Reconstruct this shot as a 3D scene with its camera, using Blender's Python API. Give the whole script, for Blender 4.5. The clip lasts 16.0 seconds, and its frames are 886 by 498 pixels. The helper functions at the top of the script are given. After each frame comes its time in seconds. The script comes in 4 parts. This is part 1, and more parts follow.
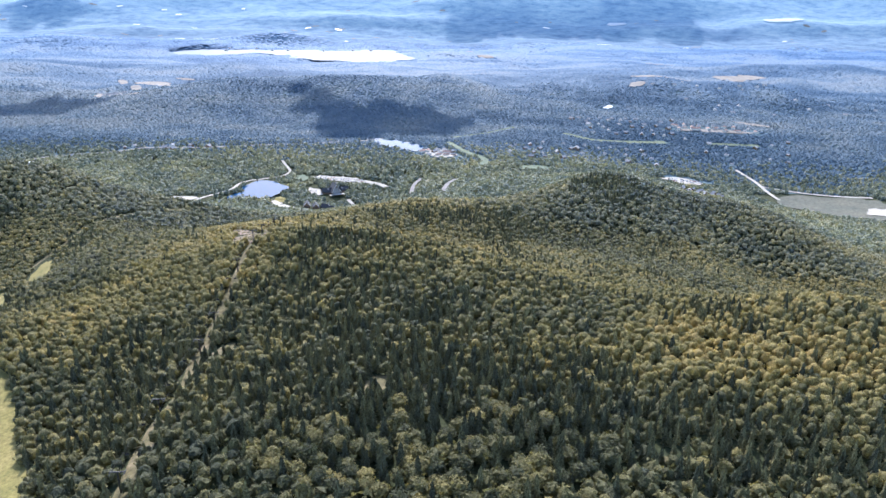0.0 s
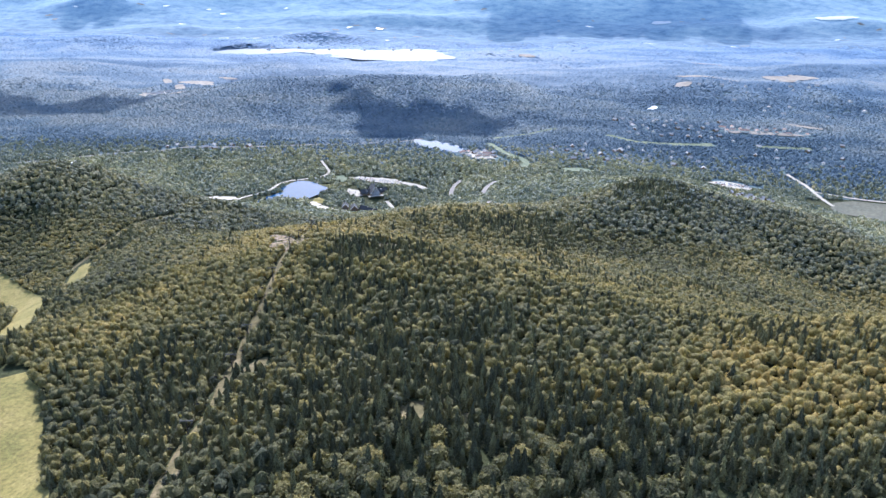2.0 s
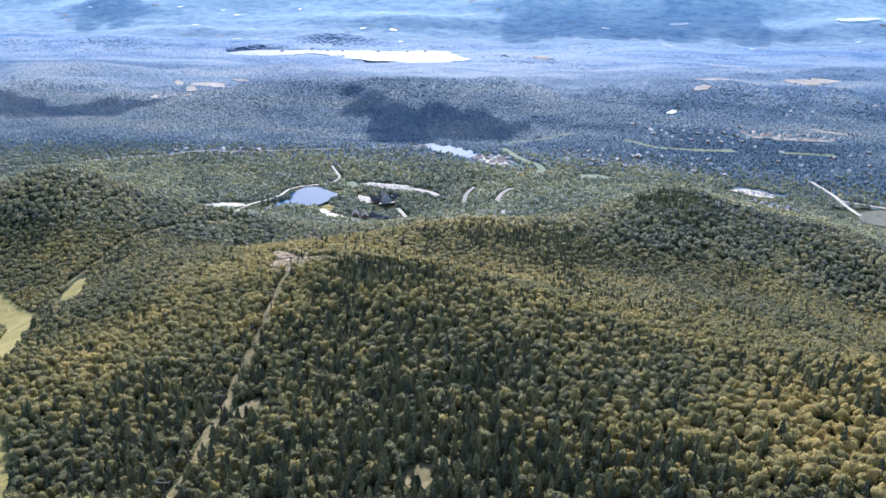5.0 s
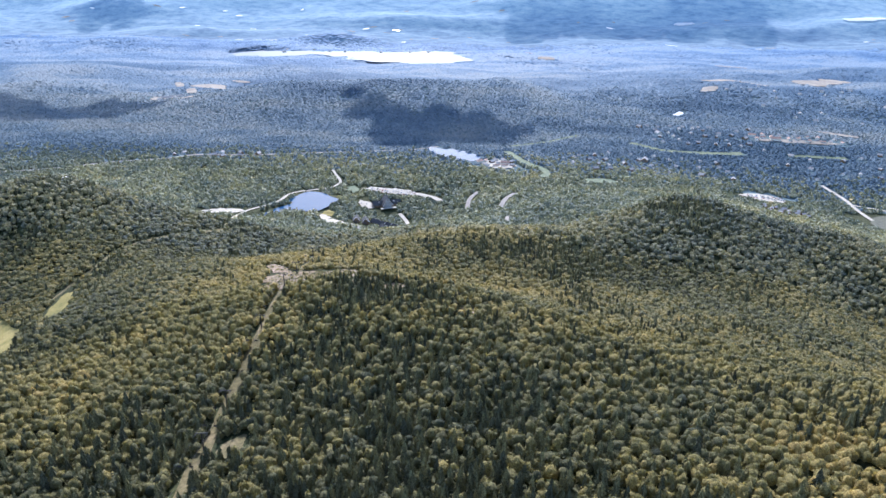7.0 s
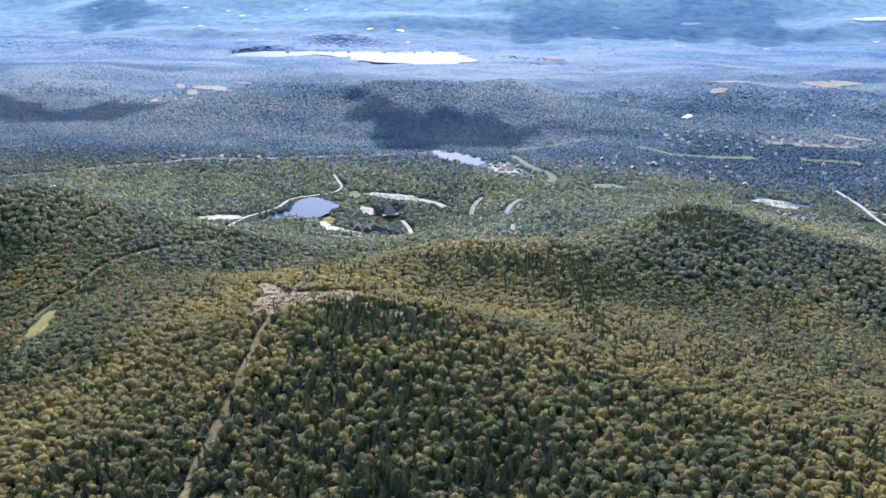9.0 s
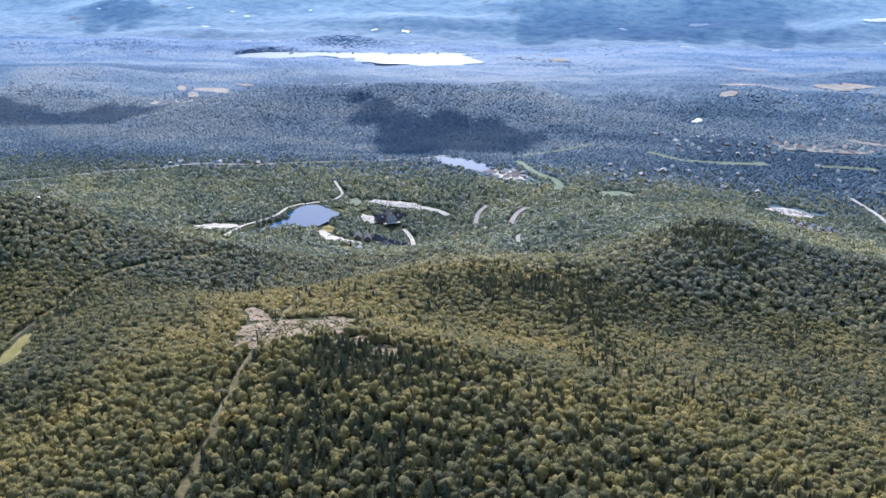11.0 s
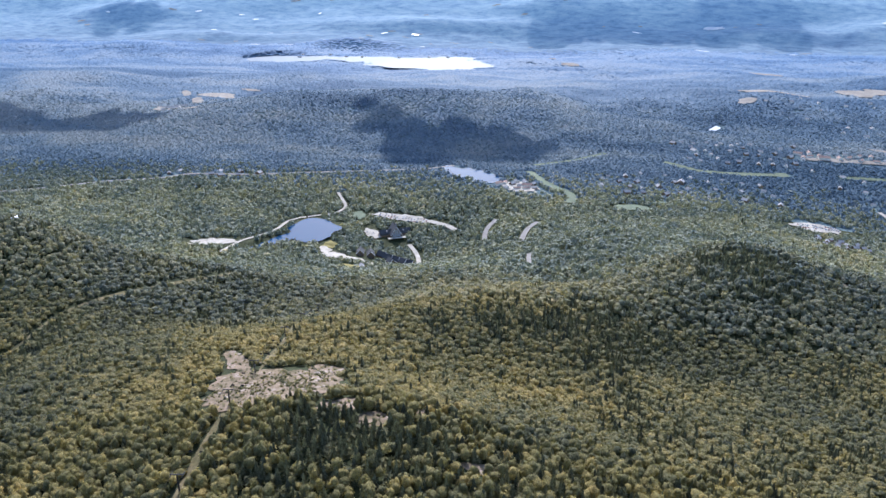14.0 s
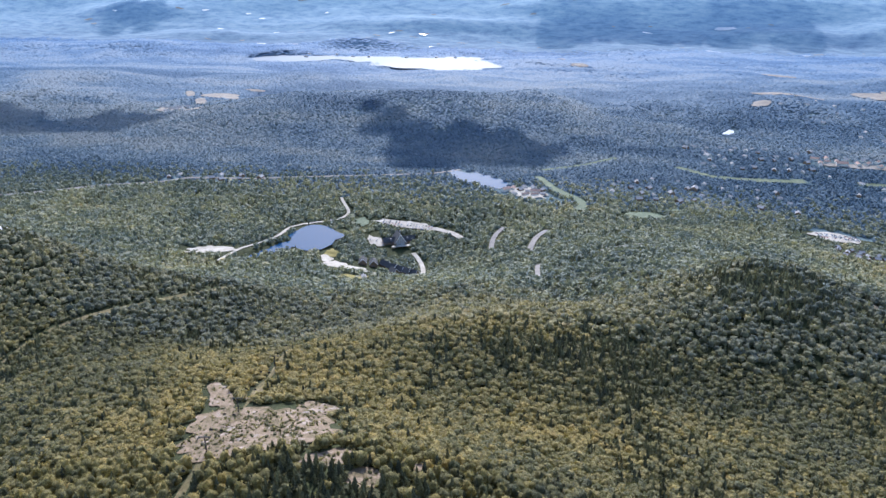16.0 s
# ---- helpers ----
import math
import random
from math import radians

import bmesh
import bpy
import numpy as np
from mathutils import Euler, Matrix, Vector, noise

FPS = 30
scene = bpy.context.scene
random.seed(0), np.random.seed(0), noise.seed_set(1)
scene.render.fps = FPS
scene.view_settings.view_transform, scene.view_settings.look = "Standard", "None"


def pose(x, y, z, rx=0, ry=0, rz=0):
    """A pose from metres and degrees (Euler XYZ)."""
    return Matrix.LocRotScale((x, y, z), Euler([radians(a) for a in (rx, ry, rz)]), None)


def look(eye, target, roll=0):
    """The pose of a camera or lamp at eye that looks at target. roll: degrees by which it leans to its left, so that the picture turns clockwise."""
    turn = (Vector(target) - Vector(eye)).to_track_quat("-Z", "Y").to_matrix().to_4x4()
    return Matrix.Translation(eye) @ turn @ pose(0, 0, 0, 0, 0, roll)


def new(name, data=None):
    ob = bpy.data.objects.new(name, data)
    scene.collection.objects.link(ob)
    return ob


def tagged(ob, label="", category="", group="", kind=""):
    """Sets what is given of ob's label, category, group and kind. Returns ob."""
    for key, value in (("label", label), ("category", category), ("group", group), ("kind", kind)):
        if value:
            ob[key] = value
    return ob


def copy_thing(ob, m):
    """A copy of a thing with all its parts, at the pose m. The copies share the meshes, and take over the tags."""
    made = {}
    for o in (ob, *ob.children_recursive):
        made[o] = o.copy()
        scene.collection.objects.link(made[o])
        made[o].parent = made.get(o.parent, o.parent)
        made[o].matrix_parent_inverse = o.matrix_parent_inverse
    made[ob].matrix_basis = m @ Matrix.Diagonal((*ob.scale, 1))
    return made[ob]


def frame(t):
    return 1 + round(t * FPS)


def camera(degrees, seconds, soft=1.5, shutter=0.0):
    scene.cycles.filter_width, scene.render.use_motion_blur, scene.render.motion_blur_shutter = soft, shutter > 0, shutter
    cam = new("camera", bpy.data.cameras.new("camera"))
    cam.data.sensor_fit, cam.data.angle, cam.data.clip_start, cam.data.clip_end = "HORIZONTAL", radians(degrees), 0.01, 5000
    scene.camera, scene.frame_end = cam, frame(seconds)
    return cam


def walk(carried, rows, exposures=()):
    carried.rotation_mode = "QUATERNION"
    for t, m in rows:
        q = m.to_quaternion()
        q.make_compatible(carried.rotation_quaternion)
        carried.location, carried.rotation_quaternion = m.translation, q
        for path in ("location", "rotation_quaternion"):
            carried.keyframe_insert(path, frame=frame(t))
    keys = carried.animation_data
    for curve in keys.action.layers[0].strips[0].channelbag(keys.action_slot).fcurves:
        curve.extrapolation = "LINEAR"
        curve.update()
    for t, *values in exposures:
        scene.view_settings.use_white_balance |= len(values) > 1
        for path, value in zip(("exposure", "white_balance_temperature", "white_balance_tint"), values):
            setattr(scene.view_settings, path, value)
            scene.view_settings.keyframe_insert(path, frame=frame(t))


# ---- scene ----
cam = camera(63.24, 16.0, 1.5)
PATH = [
    (0, (6.02, 18.11, 499.80), (0.4, 944.5, 123.3), 0.61),
    (0.5, (5.20, 22.98, 499.74), (4.3, 949.1, 122.6), 0.53),
    (1, (4.39, 28.20, 499.74), (0.2, 954.1, 122.0), 0.42),
    (1.5, (3.65, 33.85, 499.79), (-21.7, 959.1, 121.4), 0.29),
    (2, (3.14, 39.90, 499.87), (-54.6, 963.7, 121.4), 0.20),
    (2.5, (2.83, 46.24, 499.97), (-70.9, 969.0, 121.8), 0.14),
    (3, (2.52, 52.79, 500.06), (-71.0, 975.5, 121.6), 0.15),
    (3.5, (2.12, 59.42, 500.11), (-71.1, 982.0, 121.3), 0.12),
    (4, (1.76, 66.23, 500.10), (-71.7, 988.9, 121.5), 0.14),
    (6.5, (0.17, 101.58, 499.47), (-79.5, 1024.2, 122.1), 0.10),
    (7, (-0.20, 109.63, 499.47), (-80.5, 1032.0, 121.7), 0.05),
    (7.5, (-0.63, 118.48, 499.52), (-82.1, 1040.7, 121.5), 0.05),
    (8, (-1.11, 127.81, 499.58), (-84.2, 1049.8, 121.3), -0.00),
    (8.5, (-1.52, 137.41, 499.62), (-86.3, 1059.2, 121.2), -0.02),
    (9, (-1.81, 147.23, 499.67), (-88.4, 1068.8, 121.1), -0.03),
    (11.5, (-2.24, 198.80, 500.40), (-98.2, 1119.5, 122.2), -0.01),
    (12, (-2.43, 208.83, 500.46), (-100.8, 1129.6, 122.9), -0.00),
    (12.5, (-2.61, 218.73, 500.53), (-103.1, 1139.6, 123.7), -0.01),
    (13, (-2.74, 228.57, 500.58), (-105.7, 1149.3, 124.3), -0.05),
    (13.5, (-2.85, 238.45, 500.62), (-108.3, 1159.1, 124.7), -0.07),
    (14, (-3.01, 248.41, 500.64), (-111.1, 1168.9, 125.1), -0.08),
    (14.5, (-3.33, 258.43, 500.65), (-114.1, 1178.7, 125.4), -0.10),
    (15, (-3.85, 268.52, 500.66), (-116.8, 1187.6, 123.0), -0.07),
    (15.5, (-4.53, 278.66, 500.68), (-119.6, 1195.1, 117.3), -0.02),
    (16, (-5.25, 288.80, 500.68), (-123.0, 1207.6, 124.0), -0.00),
]
walk(cam, [(t, look(eye, target, roll)) for t, eye, target, roll in PATH], [(0.0, 1.36, 5750, 16), (8.0, 1.21, 5750, 16), (16.0, 0.96, 5750, 16)])

# ---- sky, sun and exposure ----
SUN_AZIMUTH, SUN_HEIGHT = radians(-7), radians(39)
TO_SUN = Vector((math.sin(SUN_AZIMUTH) * math.cos(SUN_HEIGHT), math.cos(SUN_AZIMUTH) * math.cos(SUN_HEIGHT), math.sin(SUN_HEIGHT)))
world = bpy.data.worlds.new("sky")
scene.world = world
world.use_nodes = True
sky = world.node_tree.nodes.new("ShaderNodeTexSky")
sky.sky_type, sky.sun_disc = "NISHITA", False
sky.sun_elevation, sky.sun_rotation = SUN_HEIGHT, SUN_AZIMUTH % (2 * math.pi)
sky.air_density, sky.dust_density = 1.2, 1.5
world.node_tree.nodes["Background"].inputs["Strength"].default_value = 0.15
world.node_tree.links.new(sky.outputs[0], world.node_tree.nodes["Background"].inputs["Color"])
sun = new("sun", bpy.data.lights.new("sun", "SUN"))
sun.data.energy, sun.data.angle, sun.data.color = 3.5, radians(0.53), (1.0, 0.94, 0.84)
sun.matrix_world = look(TO_SUN * 4000, (0, 0, 0))


# ---- materials ----
def nodes_of(name):
    m = bpy.data.materials.new(name)
    m.use_nodes = True
    nt = m.node_tree
    return m, nt, nt.nodes["Principled BSDF"]


def node(nt, kind, **values):
    n = nt.nodes.new("ShaderNode" + kind)
    for k, v in values.items():
        n.inputs[k.replace("_", " ")].default_value = v
    return n


def ramp(nt, source, stops):
    r = nt.nodes.new("ShaderNodeValToRGB")
    e = r.color_ramp.elements
    while len(e) < len(stops):
        e.new(0.5)
    for el, (at, col) in zip(e, stops):
        el.position, el.color = at, (*col, 1)
    nt.links.new(source, r.inputs[0])
    return r.outputs[0]


def mix(nt, a, b, factor, mode="MIX"):
    m = nt.nodes.new("ShaderNodeMix")
    m.data_type, m.blend_type = "RGBA", mode
    for sock, v in ((m.inputs[0], factor), (m.inputs[6], a), (m.inputs[7], b)):
        if isinstance(v, (int, float)):
            sock.default_value = v
        elif isinstance(v, tuple):
            sock.default_value = (*v, 1)
        else:
            nt.links.new(v, sock)
    return m.outputs[2]


def grain(nt, scale, detail=4.0, rough=0.6):
    geo = nt.nodes.new("ShaderNodeNewGeometry")
    n = node(nt, "TexNoise", Scale=scale, Detail=detail, Roughness=rough)
    nt.links.new(geo.outputs["Position"], n.inputs["Vector"])
    return n.outputs["Fac"]


def bump(nt, bsdf, height, distance, strength=1.0):
    b = node(nt, "Bump", Strength=strength, Distance=distance)
    nt.links.new(height, b.inputs["Height"])
    nt.links.new(b.outputs["Normal"], bsdf.inputs["Normal"])


def attribute(nt, name):
    a = nt.nodes.new("ShaderNodeAttribute")
    a.attribute_name = name
    return a.outputs["Fac"]


def leaf_material(name, stops, scale, through_leaf=0.3, sheen=0.0, sheen_tint=(0.6, 0.75, 1.0), depth=1.0, haze_stops=None):
    """Foliage: the colour follows each tree's own tint, broken up by leaf-scale grain; far colours and blue sheen put
    haze into it; some light passes through the leaves.
    """
    m, nt, b = nodes_of(name)
    col = ramp(nt, attribute(nt, "tint"), stops)
    if haze_stops:
        col = mix(nt, col, ramp(nt, attribute(nt, "tint"), haze_stops), attribute(nt, "range"))
    g = grain(nt, scale)
    # The grain's dark end paints shaded gaps between leaves.
    col = mix(nt, col, ramp(nt, g, [(0.34, (1 - 0.6 * depth, 1 - 0.6 * depth, 1 - 0.56 * depth)), (0.52, (1.0, 1.0, 1.0)), (0.68, (1 + 0.4 * depth, 1 + 0.4 * depth, 1 + 0.34 * depth))]), 1.0, "MULTIPLY")
    nt.links.new(col, b.inputs["Base Color"])
    b.inputs["Roughness"].default_value = 0.62
    b.inputs["Specular IOR Level"].default_value = 0.12 if depth > 0.4 else 0.02
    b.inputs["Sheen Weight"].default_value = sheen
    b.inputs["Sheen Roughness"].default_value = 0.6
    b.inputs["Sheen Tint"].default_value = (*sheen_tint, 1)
    bump(nt, b, g, 1.0, depth)
    t = nt.nodes.new("ShaderNodeBsdfTranslucent")
    nt.links.new(mix(nt, col, (1.25, 1.25, 0.95), 1.0, "MULTIPLY"), t.inputs["Color"])
    ms = node(nt, "MixShader", Fac=through_leaf)
    nt.links.new(b.outputs[0], ms.inputs[1])
    nt.links.new(t.outputs[0], ms.inputs[2])
    nt.links.new(ms.outputs[0], nt.nodes["Material Output"].inputs["Surface"])
    return m


def earth_material(name, stops, scale, rough=0.95, depth=0.3, fine=None, sheen=0.0, sheen_tint=(0.6, 0.75, 1.0)):
    m, nt, b = nodes_of(name)
    g = grain(nt, scale, 6.0, 0.65)
    col = ramp(nt, g, stops)
    if fine:
        f = grain(nt, fine, 3.0, 0.7)
        col = mix(nt, col, ramp(nt, f, [(0.3, (0.6, 0.6, 0.6)), (0.7, (1.3, 1.3, 1.3))]), 1.0, "MULTIPLY")
        bump(nt, b, f, depth)
    else:
        bump(nt, b, g, depth)
    nt.links.new(col, b.inputs["Base Color"])
    b.inputs["Roughness"].default_value = rough
    b.inputs["Specular IOR Level"].default_value = 0.02 if sheen else 0.2
    b.inputs["Sheen Weight"].default_value = sheen
    b.inputs["Sheen Roughness"].default_value = 0.6
    b.inputs["Sheen Tint"].default_value = (*sheen_tint, 1)
    return m


def plain_material(name, color, rough=0.7, metal=0.0, scale=2.0, spread=0.25):
    m, nt, b = nodes_of(name)
    g = grain(nt, scale)
    lo, hi = tuple(c * (1 - spread) for c in color), tuple(min(1, c * (1 + spread)) for c in color)
    nt.links.new(ramp(nt, g, [(0.3, lo), (0.7, hi)]), b.inputs["Base Color"])
    b.inputs["Roughness"].default_value, b.inputs["Metallic"].default_value = rough, metal
    bump(nt, b, g, 0.03)
    return m


def water_material(name, color, wave, rough):
    m, nt, b = nodes_of(name)
    b.inputs["Base Color"].default_value = (*color, 1)
    b.inputs["Roughness"].default_value = rough
    b.inputs["IOR"].default_value = 1.33
    b.inputs["Specular IOR Level"].default_value = 0.3 if rough > 0.2 else 0.18
    bump(nt, b, grain(nt, wave, 3.0), 0.25, 0.25)
    return m


GREENS = [(0.0, (0.071, 0.079, 0.041)), (0.3, (0.157, 0.149, 0.062)), (0.52, (0.242, 0.211, 0.076)), (0.70, (0.318, 0.263, 0.090)),
          (0.86, (0.385, 0.301, 0.101)), (1.0, (0.443, 0.282, 0.093))]
SLOPE_GREENS = [(0.0, (0.082, 0.086, 0.045)), (0.3, (0.155, 0.147, 0.060)), (0.52, (0.226, 0.193, 0.070)), (0.70, (0.290, 0.235, 0.077)),
                (0.86, (0.346, 0.268, 0.085)), (1.0, (0.399, 0.259, 0.081))]
# Foothill foliage, paler and bluer: slight haze mixed into the leaf colour.
FOOT_HAZE_GREENS = [(0.0, (0.128, 0.151, 0.112)), (0.4, (0.234, 0.243, 0.145)), (0.7, (0.343, 0.322, 0.164)), (1.0, (0.456, 0.366, 0.173))]
# Valley and far foliage: blue haze is painted into these leaf colours.
VALLEY_HAZE_GREENS = [(0.0, (0.064, 0.098, 0.129)), (0.4, (0.110, 0.151, 0.186)), (0.7, (0.162, 0.196, 0.211)), (1.0, (0.216, 0.231, 0.221))]
FAR_HAZE_BLUES = [(0.0, (0.081, 0.157, 0.297)), (0.4, (0.125, 0.218, 0.362)), (0.7, (0.166, 0.260, 0.394)), (1.0, (0.195, 0.284, 0.405))]
NEEDLES = [(0.0, (0.080, 0.086, 0.056)), (0.5, (0.153, 0.151, 0.078)), (1.0, (0.247, 0.221, 0.100))]
# Sheen tint that imitates blue airlight over the trees.
HAZE_BLUE = (0.22, 0.46, 0.95)
M_LEAF = leaf_material("broad_leaves", GREENS, 2.0, 0.3, 0.05, HAZE_BLUE, 1.0)
M_LEAF_MID = leaf_material("broad_leaves_slope", SLOPE_GREENS, 1.2, 0.25, 0.07, HAZE_BLUE, 0.95)
# Slope greens blended with paler, bluer ones to paint in light haze.
M_LEAF_HIGH_HAZED = leaf_material("hazed_slope_leaves", [(at, tuple(0.55 * a + 0.45 * b for a, b in zip(c, d))) for (at, c), d in zip(SLOPE_GREENS, ((0.12, 0.14, 0.11), (0.21, 0.21, 0.14), (0.27, 0.26, 0.15), (0.32, 0.30, 0.16), (0.37, 0.32, 0.17), (0.42, 0.34, 0.17)))], 0.9, 0.25, 0.12, HAZE_BLUE, 0.85)
M_LEAF_FOOT_HAZED = leaf_material("hazed_foothill_leaves", FOOT_HAZE_GREENS, 0.6, 0.2, 0.18, HAZE_BLUE, 0.8)
M_LEAF_HAZED = leaf_material("hazed_valley_leaves", VALLEY_HAZE_GREENS, 0.25, 0.12, 0.10, HAZE_BLUE, 0.3, FAR_HAZE_BLUES)
# Three canopy colours, each bluer than the last: haze put into the ground.
M_HAZED_CANOPY = [earth_material("canopy", [(0.3, lo), (0.7, hi)], 0.03, 0.9, 1.5, 0.12, 0.08, HAZE_BLUE)
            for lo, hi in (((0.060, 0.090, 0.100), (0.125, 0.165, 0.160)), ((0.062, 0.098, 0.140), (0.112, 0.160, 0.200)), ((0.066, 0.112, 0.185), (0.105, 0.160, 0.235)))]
M_NEEDLE = leaf_material("needles", NEEDLES, 1.6, 0.1)
M_BARK = plain_material("bark", (0.12, 0.10, 0.08), 0.9, 0, 3.0)
M_FLOOR = earth_material("forest_floor", [(0.3, (0.016, 0.024, 0.010)), (0.7, (0.045, 0.052, 0.020))], 0.05, 0.95, 0.8, 0.4)
M_GRASS = earth_material("dry_grass", [(0.3, (0.12, 0.115, 0.035)), (0.5, (0.18, 0.155, 0.05)), (0.75, (0.25, 0.205, 0.08))], 0.05, 0.9, 0.3, 0.5)
M_LIFT_GRASS = earth_material("worn_slope_grass", [(0.34, (0.070, 0.066, 0.030)), (0.5, (0.115, 0.098, 0.048)), (0.68, (0.19, 0.155, 0.092))], 0.06, 0.9, 0.3, 0.6)
M_FAIRWAY = earth_material("fairway_grass", [(0.3, (0.095, 0.125, 0.085)), (0.7, (0.145, 0.172, 0.115))], 0.04, 0.9, 0.2, 0.4)
M_ROCK = earth_material("bare_rock", [(0.38, (0.115, 0.092, 0.052)), (0.48, (0.185, 0.142, 0.096)), (0.58, (0.225, 0.172, 0.126)), (0.64, (0.30, 0.25, 0.21)), (0.76, (0.42, 0.37, 0.33))], 0.13, 0.9, 0.6, 0.9)
M_GRAVEL = earth_material("pale_gravel", [(0.3, (0.26, 0.24, 0.205)), (0.55, (0.38, 0.355, 0.31)), (0.75, (0.50, 0.47, 0.43))], 0.08, 0.95, 0.1, 1.2)
M_SAND = earth_material("tan_field", [(0.3, (0.17, 0.155, 0.135)), (0.7, (0.27, 0.25, 0.225))], 0.02, 0.95, 0.1, 0.3)
M_ASPHALT = earth_material("worn_asphalt", [(0.3, (0.14, 0.135, 0.13)), (0.7, (0.24, 0.23, 0.22))], 0.1, 0.9, 0.05, 1.5)
M_MARSH = earth_material("marsh_grass", [(0.3, (0.07, 0.08, 0.065)), (0.7, (0.12, 0.115, 0.085))], 0.02, 0.9, 0.2, 0.2)
M_POND = water_material("pond_water", (0.013, 0.050, 0.115), 0.25, 0.07)
M_LAKE = water_material("lake_water", (0.10, 0.15, 0.20), 0.05, 0.36)
# Pale base colour imitates bright sky mirrored in the water.
M_SKY_PALE_WATER = water_material("sky_pale_water", (0.45, 0.5, 0.55), 0.05, 0.6)
M_STEEL = plain_material("galvanised_steel", (0.06, 0.06, 0.06), 0.8, 0.0)
M_DARK_STEEL = plain_material("dark_steel", (0.05, 0.05, 0.05), 0.5, 0.6)
M_ROOF_DARK = plain_material("dark_shingles", (0.045, 0.048, 0.055), 0.85, 0, 1.5)
M_ROOF_GREY = plain_material("grey_shingles", (0.24, 0.24, 0.25), 0.85, 0, 1.5)
M_ROOF_RED = plain_material("red_brown_roof", (0.24, 0.165, 0.14), 0.85, 0, 1.5)
M_WALL_WOOD = plain_material("wood_siding", (0.20, 0.13, 0.08), 0.8, 0, 1.5)
M_WALL_PALE = plain_material("pale_siding", (0.66, 0.63, 0.58), 0.7, 0, 1.0, 0.12)
M_WHITE = plain_material("white_paint", (0.78, 0.78, 0.77), 0.4, 0, 0.5, 0.06)
M_GLASS = plain_material("window_glass", (0.10, 0.13, 0.16), 0.08, 0, 0.2, 0.1)
M_GLASS_BRIGHT = plain_material("glass_front", (0.35, 0.38, 0.42), 0.12, 0, 0.2, 0.1)
M_CLOUD = plain_material("cloud", (0.85, 0.85, 0.86), 1.0, 0, 0.01, 0.03)
nt = M_CLOUD.node_tree
thin = node(nt, "MixShader", Fac=0.32)
nt.links.new(nt.nodes["Principled BSDF"].outputs[0], thin.inputs[1])
nt.links.new(nt.nodes.new("ShaderNodeBsdfTransparent").outputs[0], thin.inputs[2])
nt.links.new(thin.outputs[0], nt.nodes["Material Output"].inputs["Surface"])
M_SLAB = plain_material("weathered_rock", (0.27, 0.225, 0.18), 0.9, 0, 0.8, 0.35)
M_TYRE = plain_material("tyre_rubber", (0.02, 0.02, 0.02), 0.9)
CAR_PAINTS = [plain_material("car_paint", c, 0.3, 0.2, 0.3, 0.04) for c in ((0.7, 0.7, 0.7), (0.45, 0.46, 0.48), (0.08, 0.09, 0.11), (0.3, 0.05, 0.04), (0.08, 0.14, 0.3))]

# ---- the lie of the land: x, y, spread, height ----
BROAD_HILLS = [
    (0, 400, 500, 192.7), (-868, 1052, 330, 19.6), (-208, 1184, 220, -35.5), (672, 1448, 220, -36.7),
    (144, -136, 220, 65.7), (-912, 744, 220, 57.1), (936, 1448, 220, -30.9), (56, 1448, 220, -7.0),
    (760, 920, 220, -21.1), (-296, -48, 220, 45.4), (320, -48, 220, 45.7),
]
SPURS = [
    (176, 650, 105, -6.7), (50, 188, 105, 27.5), (176, 944, 105, 49.2), (-520, 860, 75, 46.5),
    (380, 740, 75, -33.7), (-40, 650, 75, -26.7), (-310, 530, 75, 0.6), (140, 1190, 75, 23.4),
    (410, 920, 75, 31.9), (-160, 800, 75, -9.3), (-160, 1250, 75, -25.1), (110, 530, 75, -4.2),
    (320, 560, 75, -24.7), (-70, 530, 75, 33.2), (-400, 770, 75, 27.7), (-100, 200, 75, 18.0),
    (230, 320, 75, 30.7), (-430, 590, 75, -19.7), (80, 950, 75, -39.9), (-40, 740, 75, 28.2),
]
KNOLLS = [
    (-280, 350, 75, 31.6), (-160, 680, 75, 19.4), (50, 410, 75, 21.5), (-70, 980, 75, 13.2),
    (-490, 1190, 75, -8.5), (-580, 860, 75, 45.7), (110, 830, 75, 19.8), (140, 740, 75, -22.2),
    (-340, 950, 75, 10.4), (-310, 620, 75, 15.7), (-250, 770, 75, -8.5), (-40, 290, 75, 12.0),
    (-160, 500, 75, 6.4), (255, 400, 60, 30.0), (225, 940, 60, 12.0), (-430, 875, 60, 14.0),
    (-345, 905, 55, 12.0), (-570, 870, 55, -14.0), (-520, 885, 65, 12.0),
]
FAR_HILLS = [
    (-430, 2240, 380, 180, 56),
    (-1250, 2450, 420, 260, 12),
    (-1700, 3250, 600, 200, 20),
    (380, 2050, 420, 230, 25),
    (900, 2380, 420, 170, 28),
    (-330, 1570, 400, 90, 14),
    (60, 1330, 200, 60, 6),
    (1500, 2900, 500, 350, 40),
    (500, 3100, 500, 160, 20),
    (-2300, 4100, 600, 250, 40),
    (-1000, 4400, 170, 70, 48),
    (-2630, 4900, 260, 60, 48),
    (230, 4950, 330, 60, 45),
    (1300, 4990, 420, 60, 45),
    (1371, 4690, 380, 55, 34),
    (2250, 4760, 500, 60, 36),
    (-1800, 4560, 420, 60, 30),
    (-500, 4780, 600, 60, 36),
]

# still water: level, then basins x, y, half length, half width, turn
POND = (94.0, [(-340, 1306, 31, 46, 12), (-386, 1240, 50, 12, 58)])
POND_EAST = (99.0, [(-104, 1630, 56, 25, -38)])
LAKE = (21.0, [(-1240, 3920, 185, 95, 12), (-1010, 3965, 110, 45, -4), (-800, 3945, 150, 80, -6), (-470, 3825, 275, 165, -6)])


